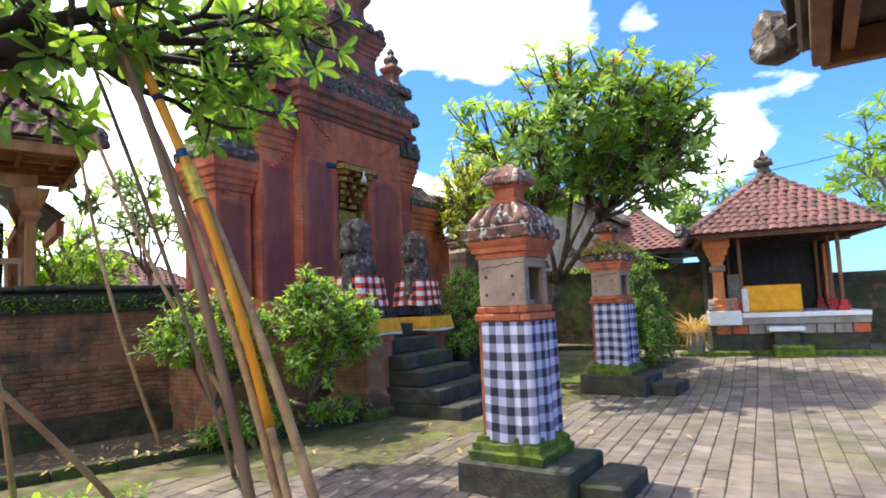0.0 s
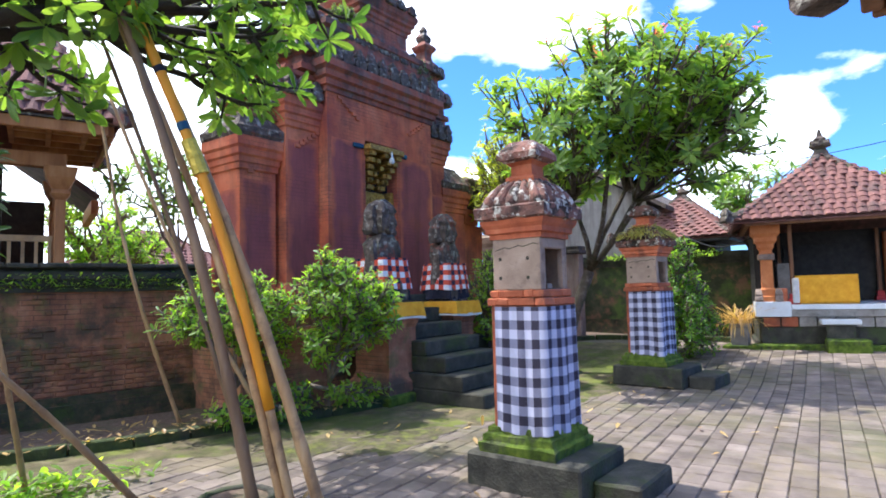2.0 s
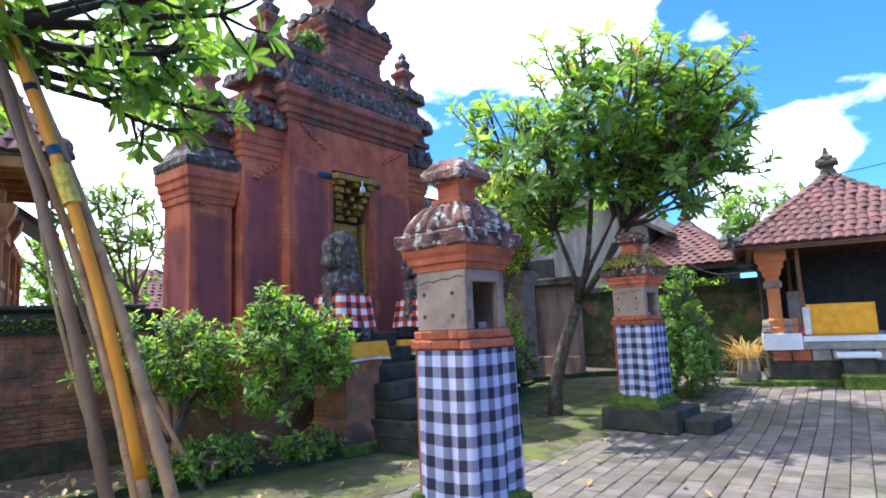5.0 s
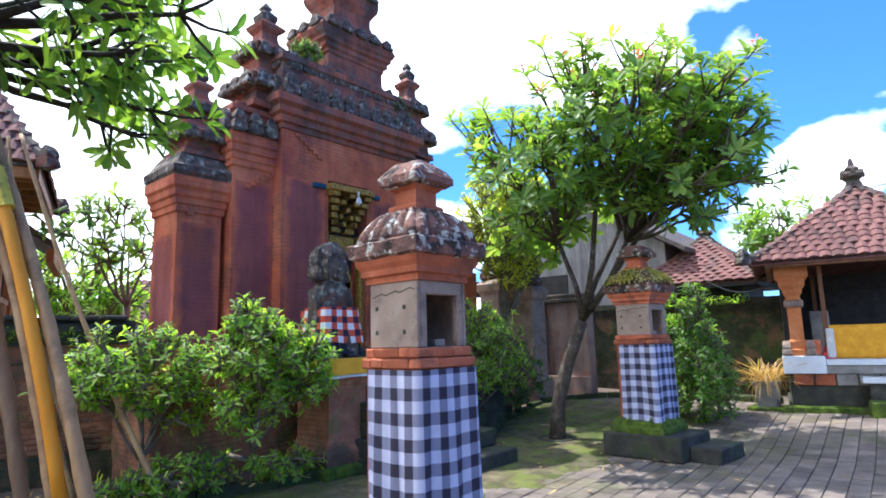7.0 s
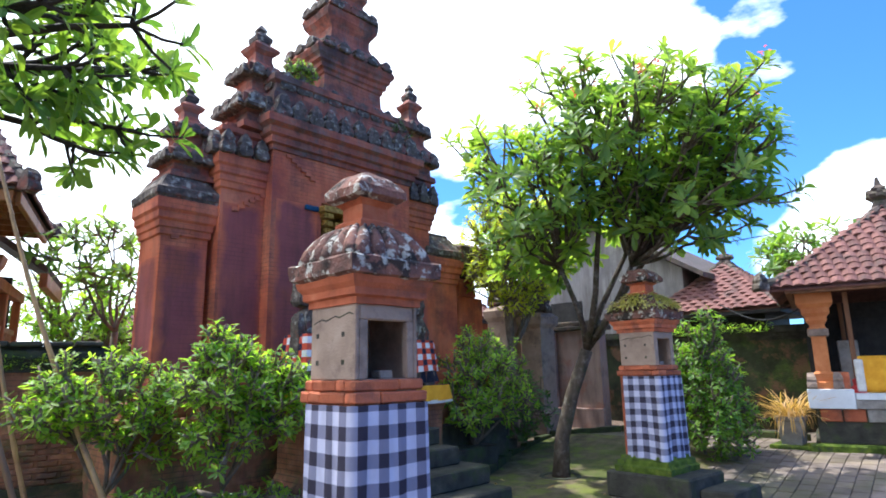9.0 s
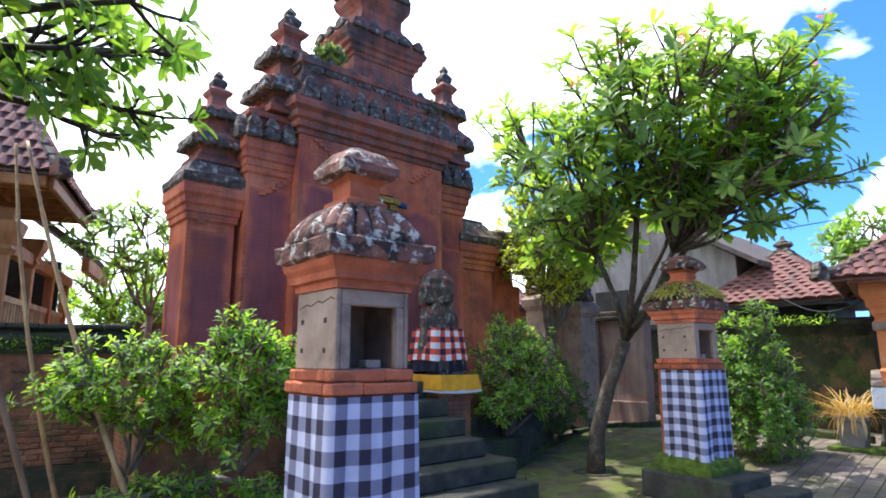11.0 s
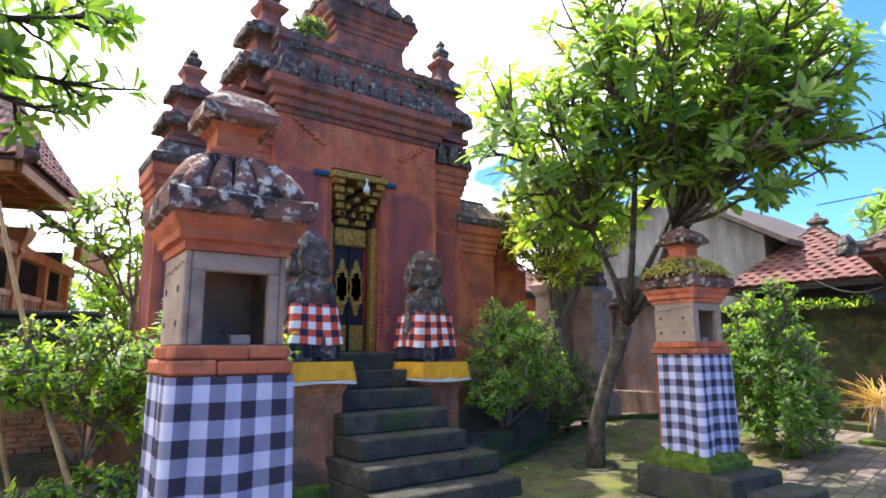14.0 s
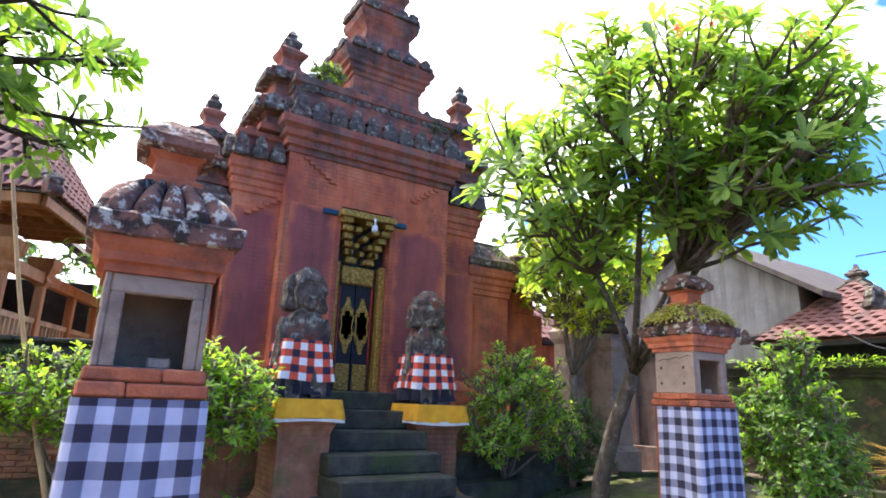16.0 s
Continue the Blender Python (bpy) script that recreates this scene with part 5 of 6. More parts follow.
# ---- planting strip along the wall ----
curb_pts = [(-5.6, 5.75), (-4.2, 5.15), (-2.5, 4.55), (-1.41, 4.05), (-0.32, 3.72), (0.8, 3.38), (1.60, 3.20)]
bed_v, bed_f = [], []
for i, (x, y) in enumerate(curb_pts):
    for k in range(6):
        t = k / 5
        yy = y + (6.3 - (x + 5.6) * 0.12 - y) * t
        bed_v.append((x, yy, 0.08 + 0.03 * noise.noise(Vector((x * 2, yy * 2, 0)))))
for i in range(len(curb_pts) - 1):
    for k in range(5):
        a = i * 6 + k
        bed_f.append((a, a + 6, a + 7, a + 1))
tagged(raw_part("planting_bed", bed_v, bed_f, EARTH, smooth=True), "dry soil bed strewn with fallen leaves", "soil", kind="structure")
curb = thing("kerb", (0, 0, 0), 0, "mossy dark stone kerb along the planting bed", "kerb", kind="structure")
for i in range(len(curb_pts) - 1):
    a, b = Vector((*curb_pts[i], 0)), Vector((*curb_pts[i + 1], 0))
    m = max(1, round((b - a).length / 0.55))
    for k in range(m):
        p, q = a.lerp(b, k / m), a.lerp(b, (k + 1) / m)
        d = (q - p).normalized()
        bm = bmesh.new()
        box(bm, 0.006, (q - p).length - 0.006, 0, 0.13, -0.08, 0.13, 0.012)
        roughen(bm, 0.01, 5.0, i + k)
        s = part("kerb_stone", bm, KERBMOSS, curb)
        s.matrix_world = pose(p.x, p.y, 0, 0, 0, math.degrees(math.atan2(d.y, d.x)))
curb2 = [(3.9, 2.75), (5.2, 3.35), (6.6, 4.0), (8.2, 4.2), (9.6, 3.4), (10.2, 1.6), (9.9, 0.0)]
for i in range(len(curb2) - 1):
    a, b = Vector((*curb2[i], gz(*curb2[i]))), Vector((*curb2[i + 1], gz(*curb2[i + 1])))
    m = max(1, round((b - a).length / 0.6))
    for k in range(m):
        p, q = a.lerp(b, k / m), a.lerp(b, (k + 1) / m)
        d = (q - p).normalized()
        bm = bmesh.new()
        box(bm, 0.006, (q - p).length - 0.006, 0, 0.14, -0.1, 0.12, 0.012)
        s = part("kerb_stone", bm, KERBMOSS, curb)
        s.matrix_world = pose(p.x, p.y, p.z, 0, 0, math.degrees(math.atan2(d.y, d.x)))
bed2_v, bed2_f = [], []
for i, (x, y) in enumerate(curb2):
    cxx, cyy = (11.4, 5.2) if i > 2 else (x, 4.3 if i < 2 else 5.7)
    for k in range(5):
        t = k / 4
        bed2_v.append((x + (cxx - x) * t, y + (cyy - y) * t, gz(x, y) + 0.07))
for i in range(len(curb2) - 1):
    for k in range(4):
        a = i * 5 + k
        bed2_f.append((a, a + 5, a + 6, a + 1))
tagged(raw_part("east_planting_bed", bed2_v, bed2_f, EARTH, smooth=True), "dark planting bed with moss beside the stairs", "soil", kind="structure")


# ---- trees and shrubs ----
def tree(name, label, base, fork, trunk_r, blobs, tips, count, length, mat, bark, limbs=6, seed=1, flowers=0, category="tree", lean=0.0, shell=0.5):
    rng = random.Random(seed)
    t = thing(name, base, 0, label, category)
    o = Vector(base)
    f = Vector(fork) - o
    verts, faces = [], []
    if trunk_r:
        pts = [Vector((0, 0, -0.1)), Vector((f.x * 0.15 + lean, f.y * 0.1, f.z * 0.3)), Vector((f.x * 0.45 + lean, f.y * 0.5, f.z * 0.65)), f]
        tube(verts, faces, pts, [trunk_r * 1.35, trunk_r * 1.05, trunk_r * 0.95, trunk_r * 0.9], 10)
    pts = [p - o for p in in_blobs(rng, blobs, tips, shell)]
    bv, bf, ends, outs = branches(f, pts, rng, max(trunk_r * 0.52, 0.026), limbs, 4, 0.012)
    off = len(verts)
    verts += bv
    faces += [tuple(i + off for i in q) for q in bf]
    raw_part("trunk", verts, faces, bark, t, smooth=True)
    v, fc = rosettes(ends, outs, rng, count, length)
    raw_part("crown", v, fc, mat, t)
    if flowers:
        P, W, U, L, D = [], [], [], [], []
        high = sorted(zip(ends, outs), key=lambda e: -e[0].z)[: flowers * 3]
        for p, w in rng.sample(high, min(flowers, len(high))):
            for k in range(14):
                P.append(Vector(p) + Vector((rng.gauss(0, 0.04), rng.gauss(0, 0.04), rng.uniform(0.05, 0.16))))
                W.append((rng.gauss(0, 1), rng.gauss(0, 1), rng.uniform(0.2, 1)))
                U.append((0, 0, 1))
                L.append(0.06)
                D.append(0.035)
        v, fc = leaves(P, W, U, L, D)
        raw_part("blossoms", v, fc, PINK, t, "clusters of pink blossoms")
    return t


# the frangipani beside the stairs
tree("frangipani_tree", "frangipani tree with broad leaves and pink blossoms in the yard", (5.70, 2.40, 0), (5.95, 1.95, 1.9), 0.105,
     [(5.5, 0.75, 4.85, 1.85, 1.7, 1.4), (6.1, 0.1, 4.65, 1.3, 1.25, 1.1), (5.7, -0.1, 3.9, 1.25, 1.15, 0.85), (4.3, 1.6, 3.85, 1.2, 0.9, 0.65), (4.8, 2.8, 5.0, 1.0, 0.9, 0.7), (3.9, 1.5, 4.35, 0.75, 0.7, 0.5), (5.4, 2.4, 3.5, 1.1, 0.9, 0.6), (6.2, -0.6, 5.2, 0.9, 0.8, 0.6), (3.8, 1.75, 4.85, 0.35, 0.35, 0.3)], 740, 11, 0.245, LEAF, BARK_BROWN, 5, 11, 34, shell=0.3)
# the frangipani over the bamboo props
tree("frangipani_tree", "frangipani tree with sunlit leaves leaning over bamboo props", (-5.0, 4.4, 0.05), (-3.9, 3.0, 3.55), 0.16,
     [(-1.7, 2.1, 4.2, 1.1, 1.1, 0.6), (-2.9, 2.2, 4.1, 1.0, 1.1, 0.6), (-0.95, 1.6, 4.35, 0.6, 0.6, 0.4), (-0.75, 3.0, 4.5, 0.8, 0.75, 0.75), (-1.55, 2.3, 3.75, 0.3, 0.3, 0.3), (-3.3, 3.6, 4.6, 1.2, 1.2, 0.8), (-0.85, 3.0, 3.9, 0.4, 0.5, 0.4), (-1.0, 3.3, 3.65, 0.3, 0.4, 0.3), (-2.6, 3.3, 3.6, 0.5, 0.5, 0.4)], 240, 9, 0.24, LEAF_LIGHT, BARK_DARK, 6, 23, shell=0.3)
tree("frangipani_tree", "thin bare-limbed frangipani tree behind the boundary wall", (0.75, 7.3, 0), (0.72, 7.0, 2.3), 0.055,
     [(0.35, 6.75, 3.45, 0.9, 0.6, 0.65), (0.9, 6.8, 3.0, 0.5, 0.4, 0.35)], 70, 8, 0.2, LEAF_LIGHT, BARK, 5, 31)
tree("leafy_tree", "bushy green tree beyond the boundary wall", (1.4, 11.6, 0), (1.4, 11.6, 1.8), 0.14, [(1.2, 11.4, 3.2, 1.35, 1.2, 1.0), (2.3, 11.8, 3.0, 1.0, 0.9, 0.8), (1.6, 11.4, 2.4, 1.3, 1.1, 0.8)], 330, 10, 0.17, LEAF_SHRUB, BARK, 7, 33, shell=0.2)
tree("leafy_tree", "yellow-green small-leaved tree beside the gate wing", (7.6, 4.7, 0.1), (7.5, 4.6, 2.0), 0.08, [(7.5, 4.4, 3.9, 1.5, 1.2, 1.1), (8.6, 4.6, 4.6, 1.3, 1.2, 1.1), (6.9, 4.1, 3.5, 1.0, 0.8, 0.8), (7.0, 4.3, 4.6, 1.2, 0.9, 0.8)], 900, 9, 0.15, LEAF_YELLOW, BARK, 7, 41, shell=0.2)
tree("leafy_tree", "sunlit tree behind the pavilion", (17.0, -5.0, 0), (17, -5, 2.6), 0.2, [(17.0, -5.2, 5.2, 2.6, 2.6, 2.0), (15.5, -6.5, 4.4, 1.8, 1.8, 1.4)], 230, 9, 0.42, LEAF_LIGHT, BARK, 6, 43)
tree("leafy_tree", "pale frangipani between the roofs", (13.5, 0.3, 0), (13.5, 0.3, 2.3), 0.12, [(13.4, 0.2, 4.0, 1.3, 1.4, 0.9)], 120, 8, 0.3, LEAF_LIGHT, BARK, 6, 47)
tree("leafy_tree", "dense green tree beyond the wall", (-2.2, 17.0, 0), (-2.2, 17, 2.0), 0.25, [(-2.2, 17.0, 4.2, 2.2, 2.0, 1.8), (0.2, 18.0, 3.4, 1.6, 1.6, 1.2)], 260, 10, 0.3, LEAF_FAR, BARK, 7, 53)
tree("leafy_tree", "broad-leaved tree at the edge of the yard", (-3.7, 4.5, 0.06), (-3.6, 4.3, 1.2), 0.04, [(-3.15, 3.2, 2.45, 0.28, 0.3, 0.55), (-3.3, 3.4, 1.6, 0.25, 0.3, 0.4)], 40, 9, 0.2, LEAF_FAR, BARK_DARK, 5, 59)


def shrub(label, base, blobs, tips, leaf, mat, seed, stems=6, category="shrub"):
    return tree("shrub", label, base, (base[0], base[1], base[2] + 0.35), 0.022, blobs, tips, 9, leaf, mat, BARK, stems, seed, category=category, shell=0.2)


shrub("green leafy shrub in the planting bed", (-0.1, 4.2, 0.08), [(-0.15, 4.0, 1.5, 0.95, 0.6, 0.45), (-0.6, 4.1, 1.35, 0.5, 0.5, 0.35), (0.25, 4.0, 1.05, 0.5, 0.5, 0.35)], 440, 0.10, LEAF_SHRUB, 61)
shrub("bright green leafy shrub beside the stairs", (0.85, 3.5, 0.08), [(0.85, 3.2, 1.6, 0.8, 0.6, 0.5), (0.6, 3.2, 1.0, 0.45, 0.45, 0.35), (1.25, 3.1, 1.35, 0.5, 0.45, 0.5), (0.6, 3.2, 1.95, 0.3, 0.3, 0.3)], 480, 0.11, LEAF_SHRUB, 62)
shrub("low green plants along the wall foot", (0.6, 3.6, 0.08), [(0.0, 3.6, 0.3, 0.9, 0.35, 0.22), (1.2, 3.3, 0.3, 0.6, 0.3, 0.2)], 170, 0.10, LEAF_SHRUB, 66)
shrub("airy green shrub between the stairs and the tree", (5.25, 3.75, 0.05), [(5.2, 3.5, 1.5, 0.85, 0.65, 0.6), (5.75, 3.8, 1.95, 0.65, 0.5, 0.45), (4.8, 3.4, 1.0, 0.5, 0.4, 0.4), (6.0, 3.5, 1.2, 0.55, 0.4, 0.5), (5.0, 3.5, 2.1, 0.3, 0.3, 0.3)], 520, 0.105, LEAF_SHRUB, 63, 9)
shrub("dense bright green bush beside the shrine", (7.8, 1.0, 0.2), [(7.8, 1.0, 1.25, 0.85, 0.8, 0.95), (7.5, 0.5, 0.8, 0.6, 0.5, 0.6), (7.6, 0.75, 2.2, 0.35, 0.35, 0.45)], 760, 0.11, LEAF_BUSH, 64)
fern_strip(-3.5, 3.45, -2.1, 2.95, 0.10, 420, 69, LEAF_SHRUB, "low bright green weeds on the edge of the paving", 0.11, 0.22)
shrub("dark green bush under the frangipani", (7.2, 4.2, 0.1), [(7.0, 4.0, 0.9, 0.8, 0.6, 0.7)], 160, 0.10, LEAF_FAR, 65)
shrub("yellow-green weeds growing on the gate tower", (2.55, 4.95, 6.1), [(2.50, 4.85, 6.42, 0.36, 0.25, 0.26)], 170, 0.065, LEAF_LIGHT, 67, 4, "weeds")
shrub("creeping weeds on the gate cornice", (4.5, 4.85, 5.9), [(4.5, 4.7, 5.95, 0.35, 0.15, 0.35), (4.75, 4.7, 5.3, 0.2, 0.15, 0.4)], 120, 0.05, LEAF_FAR, 68, 4, "weeds")

# potted straw-coloured plant
pot = thing("potted_plant", (8.95, -0.02, gz(8.95, 0)), 0, "dry straw-coloured plant in a rough concrete pot", "plant")
bm = bmesh.new()
stack(bm, 0, 0, [(0.15, 0.15, 0.06), (0.18, 0.18, 0.42), (0.20, 0.20, 0.44), (0.20, 0.20, 0.50), (0.165, 0.165, 0.50), (0.155, 0.155, 0.42)], n=3)
part("pot", bm, CONCRETE, pot, "rough concrete pot")
part("foot_slab", boxes((-0.3, 0.3, -0.3, 0.3, 0.0, 0.06), bevel=0.01), MOSS, pot)
rng = random.Random(8)
P, W, U, L, D = [], [], [], [], []
for _ in range(170):
    a, lift = rng.random() * 6.28, rng.uniform(0.5, 2.6)
    P.append((rng.gauss(0, 0.06), rng.gauss(0, 0.06), 0.44))
    W.append((math.cos(a), math.sin(a), lift))
    U.append((0, 0, 1))
    L.append(rng.uniform(0.3, 0.7))
    D.append(rng.uniform(0.012, 0.028))
for _ in range(60):
    a, lift = rng.random() * 6.28, rng.uniform(-1.2, 0.1)
    r = rng.uniform(0.16, 0.3)
    P.append((r * math.cos(a), r * math.sin(a), rng.uniform(0.5, 0.72)))
    W.append((math.cos(a), math.sin(a), lift))
    U.append((0, 0, 1))
    L.append(rng.uniform(0.2, 0.42))
    D.append(rng.uniform(0.01, 0.02))
v, f = leaves(P, W, U, L, D, 0.5)
raw_part("dry_leaves", v, f, DRYLEAF, pot, "drooping straw-coloured leaves")


# ---- bamboo props ----
def bamboo(a, b, r, mat, label, bow=0.12, group="bamboo props"):
    a, b = Vector(a), Vector(b)
    verts, faces = [], []
    n = 9
    side = Vector((0.5, -0.6, 0.3)).normalized()
    pts, rad = [], []
    for i in range(n * 4 + 1):
        u = i / (n * 4)
        pts.append(a.lerp(b, u) + side * bow * math.sin(math.pi * u))
        knot = 1.14 if i % 4 == 0 else 1.0
        rad.append(r * (1 - 0.35 * u) * knot)
    tube(verts, faces, pts, rad, 10)
    ob = raw_part("bamboo_pole", verts, faces, mat, smooth=True)
    return tagged(ob, label, "pole", group)


bamboo((-1.72, 1.52, 0.0), (-2.53, 2.25, 4.14), 0.047, BAMBOO_DARK, "thick weathered brown bamboo pole propping the frangipani", 0.10)
bamboo((-1.48, 1.04, 0.0), (-2.27, 2.36, 3.95), 0.046, BAMBOO, "thick pale bamboo pole propping the frangipani", 0.10)
bamboo((-1.62, 1.30, 0.0), (-2.40, 2.40, 3.9), 0.036, BAMBOO, "pale bamboo pole standing among the props", 0.14)
bamboo((-0.95, 2.75, 0.0), (-2.35, 2.93, 4.08), 0.024, BAMBOO_DARK, "thin brown bamboo pole propping the frangipani", 0.05)
bamboo((-0.12, 3.42, 0.0), (-1.25, 5.1, 4.12), 0.030, BAMBOO, "thin pale bamboo pole standing before the kerb", -0.10)
bamboo((-0.62, 4.55, 0.06), (-1.35, 5.2, 4.1), 0.026, BAMBOO, "thin bamboo pole standing in the planting bed", -0.12)
bamboo((-2.18, 2.43, 0.0), (-3.6, 1.84, 1.52), 0.028, BAMBOO, "thin bamboo pole leaning low across the paving", 0.03)
bamboo((-2.62, 3.38, 0.0), (-3.4, 2.37, 2.6), 0.024, BAMBOO, "thin bamboo pole leaning by the kerb", 0.03)
# the wrapped pole
wrapped = thing("wrapped_pole", (0, 0, 0), 0, "orange-wrapped bamboo pole with yellow foil and a blue band", "pole")


def along_pole(u0, u1, r, bow=0.14):
    a, b, side = Vector((-1.60, 1.22, 0.0)), Vector((-2.43, 2.29, 4.19)), Vector((0.5, -0.6, 0.3)).normalized()
    verts, faces = [], []
    n = 16
    pts = [a.lerp(b, u0 + (u1 - u0) * i / n) + side * bow * math.sin(math.pi * (u0 + (u1 - u0) * i / n)) for i in range(n + 1)]
    tube(verts, faces, pts, [r * (1.06 if i % 4 == 0 else 1.0) for i in range(n + 1)], 10)
    return verts, faces


v, f = along_pole(0.0, 0.17, 0.036)
raw_part("bare_foot", v, f, BAMBOO, wrapped, "bare bamboo foot", True)
v, f = along_pole(0.17, 1.0, 0.040)
raw_part("orange_wrap", v, f, ORANGEPAINT, wrapped, "", True)
v, f = along_pole(0.60, 0.665, 0.060)
raw_part("foil_sleeve", v, f, GOLDFOIL, wrapped, "crumpled yellow foil sleeve")
v, f = along_pole(0.685, 0.70, 0.044)
raw_part("blue_band", v, f, BLUE, wrapped, "blue band", True)
v, f = along_pole(0.80, 0.812, 0.044)
raw_part("purple_band", v, f, DARKCLOTH, wrapped, "dark band", True)
# tree pit
pit = thing("tree_pit", (-1.74, 1.72, 0.0), 0, "round stone-rimmed tree pit with dark soil", "tree pit")
for k in range(12):
    a = k * math.pi / 6
    bm = bmesh.new()
    box(bm, -0.085, 0.085, 0.24, 0.31, -0.05, 0.035, 0.01)
    bmesh.ops.rotate(bm, verts=bm.verts, cent=(0, 0, 0), matrix=Matrix.Rotation(a, 3, "Z"))
    part("rim_stone", bm, DARKSTONE, pit)
bm = bmesh.new()
bmesh.ops.create_circle(bm, cap_ends=True, segments=20, radius=0.27)
for q in bm.verts:
    q.co.z = 0.016
part("soil", bm, EARTH, pit)
pit2 = copy_thing(pit, pose(5.70, 2.40, 0.0))

# ---- the carved timber pavilion beyond the wall ----
bale = thing("timber_pavilion", (-0.86, 5.75, 0.0), -18.5, "carved timber pavilion with a terracotta tiled roof beyond the wall", "pavilion")
tiled_roof(bale, -5.2, 0.0, 0.0, 2.9, 3.98, (-3.4, -1.35, 1.45), 6.3, TILE, rows=16, pitch=0.17, near=("s", "e"))
for x0, x1, y0, y1 in ((-5.1, -0.1, 0.03, 0.10), (-0.10, -0.03, 0.10, 2.8)):
    part("fascia", boxes((x0, x1, y0, y1, 3.80, 3.95), bevel=0.01), ORANGEWOOD, bale, "carved orange-brown fascia board")
    part("eave_trim", boxes((x0, x1, y0 - 0.03, y1 + 0.03, 3.953, 3.985)), CARVED, bale, "weathered eave trim")
part("verge_board", boxes((-0.10, 0.02, 2.95, 5.3, 3.10, 3.34), bevel=0.01), ORANGEWOOD, bale, "broad orange-brown board of the lower eave")
bm = bmesh.new()
lo = [(-0.02, 2.96, 3.35), (-0.02, 5.3, 3.35), (-2.2, 5.3, 4.95), (-2.2, 2.96, 4.95)]
q0, q1 = [bm.verts.new(p) for p in lo], [bm.verts.new((x + 0.06, y, z + 0.08)) for x, y, z in lo]
bm.faces.new(q0)
bm.faces.new(q1[::-1])
for k in range(4):
    bm.faces.new((q0[k], q1[k], q1[(k + 1) % 4], q0[(k + 1) % 4]))
bmesh.ops.recalc_face_normals(bm, faces=bm.faces)
part("lower_roof", bm, OLDTILE, bale, "dark lower roof slope")
for k in range(12):
    part("rafter", boxes((-5.0 + 0.42 * k, -4.94 + 0.42 * k, 0.12, 1.2, 3.83, 3.92)), ORANGEWOOD, bale)
for k in range(6):
    part("rafter", boxes((-1.2, -0.12, 0.35 + 0.42 * k, 0.41 + 0.42 * k, 3.83, 3.92)), ORANGEWOOD, bale)
part("beam", boxes((-4.8, -0.55, 0.60, 0.74, 3.42, 3.62), bevel=0.01), ORANGEWOOD, bale, "orange-brown carved beam")
part("beam", boxes((-0.69, -0.55, 0.75, 5.0, 3.02, 3.2), bevel=0.01), ORANGEWOOD, bale, "orange-brown carved beam")
for x, y in ((-4.7, 0.67), (-3.3, 0.67), (-1.95, 0.67), (-0.62, 0.67), (-0.62, 2.0)):
    bm = bmesh.new()
    stack(bm, x, y, [(0.07, 0.07, 2.98), (0.12, 0.12, 3.06), (0.09, 0.09, 3.12), (0.17, 0.17, 3.28), (0.20, 0.20, 3.42)], n=2)
    part("bracket", bm, ORANGEWOOD, bale, "carved orange-brown bracket")
# Black wall added behind the columns so the interior reads as shade.
part("interior_shade_wall", boxes((-4.8, -1.3, 1.55, 1.68, 1.3, 3.8)), BLACKWOOD_AND_INTERIOR, bale, "black wall added as interior shade")
part("inner_panel", boxes((-4.6, -3.4, 1.50, 1.548, 1.5, 3.2), (-3.2, -1.5, 1.50, 1.548, 1.5, 3.2), bevel=0.01), WOOD, bale, "brown carved panels")
for x, y in ((-4.7, 0.67), (-3.3, 0.67), (-1.95, 0.67), (-0.62, 0.67), (-0.62, 2.0), (-0.62, 3.4), (-0.62, 4.7)):
    part("column", boxes((x - 0.065, x + 0.065, y - 0.065, y + 0.065, 1.3, 3.42 if y < 3 else 3.02), bevel=0.012), ORANGEWOOD, bale, "brown timber column")
for z0, z1 in ((2.40, 2.48), (2.02, 2.08)):
    part("rail", boxes((-4.7, -0.7, 0.63, 0.70, z0, z1)), BAMBOO, bale, "pale timber rail")
    part("rail", boxes((-0.66, -0.59, 0.75, 4.6, z0, z1)), BAMBOO, bale, "pale timber rail")
for k in range(27):
    part("baluster", boxes((-4.6 + 0.148 * k, -4.56 + 0.148 * k, 0.64, 0.69, 2.08, 2.40)), BAMBOO, bale)
for k in range(25):
    part("baluster", boxes((-0.65, -0.60, 0.85 + 0.148 * k, 0.89 + 0.148 * k, 2.08, 2.40)), BAMBOO, bale)
part("platform", boxes((-5.0, -0.4, 0.45, 5.1, 0.0, 1.3)), WALLBRICK, bale, "brick platform")
# Added black screens close the view through; their colour is the interior shade.
part("shade_back_screen", boxes((-4.8, -2.45, 2.4, 2.5, 1.3, 3.8)), BLACKWOOD_AND_INTERIOR, bale, "black back screen added as interior shade")
part("shade_side_screen", boxes((-2.43, -2.33, 0.9, 4.9, 1.3, 3.8)), BLACKWOOD_AND_INTERIOR, bale, "black side screen added as interior shade")
part("shade_back_screen", boxes((-2.31, -0.75, 4.8, 4.9, 1.3, 3.5)), BLACKWOOD_AND_INTERIOR, bale, "black back screen added as interior shade")
for k in range(5):
    part("screen_slat", boxes((-2.32, -2.30, 1.1 + 0.75 * k, 1.18 + 0.75 * k, 1.3, 3.7)), ORANGEWOOD, bale)

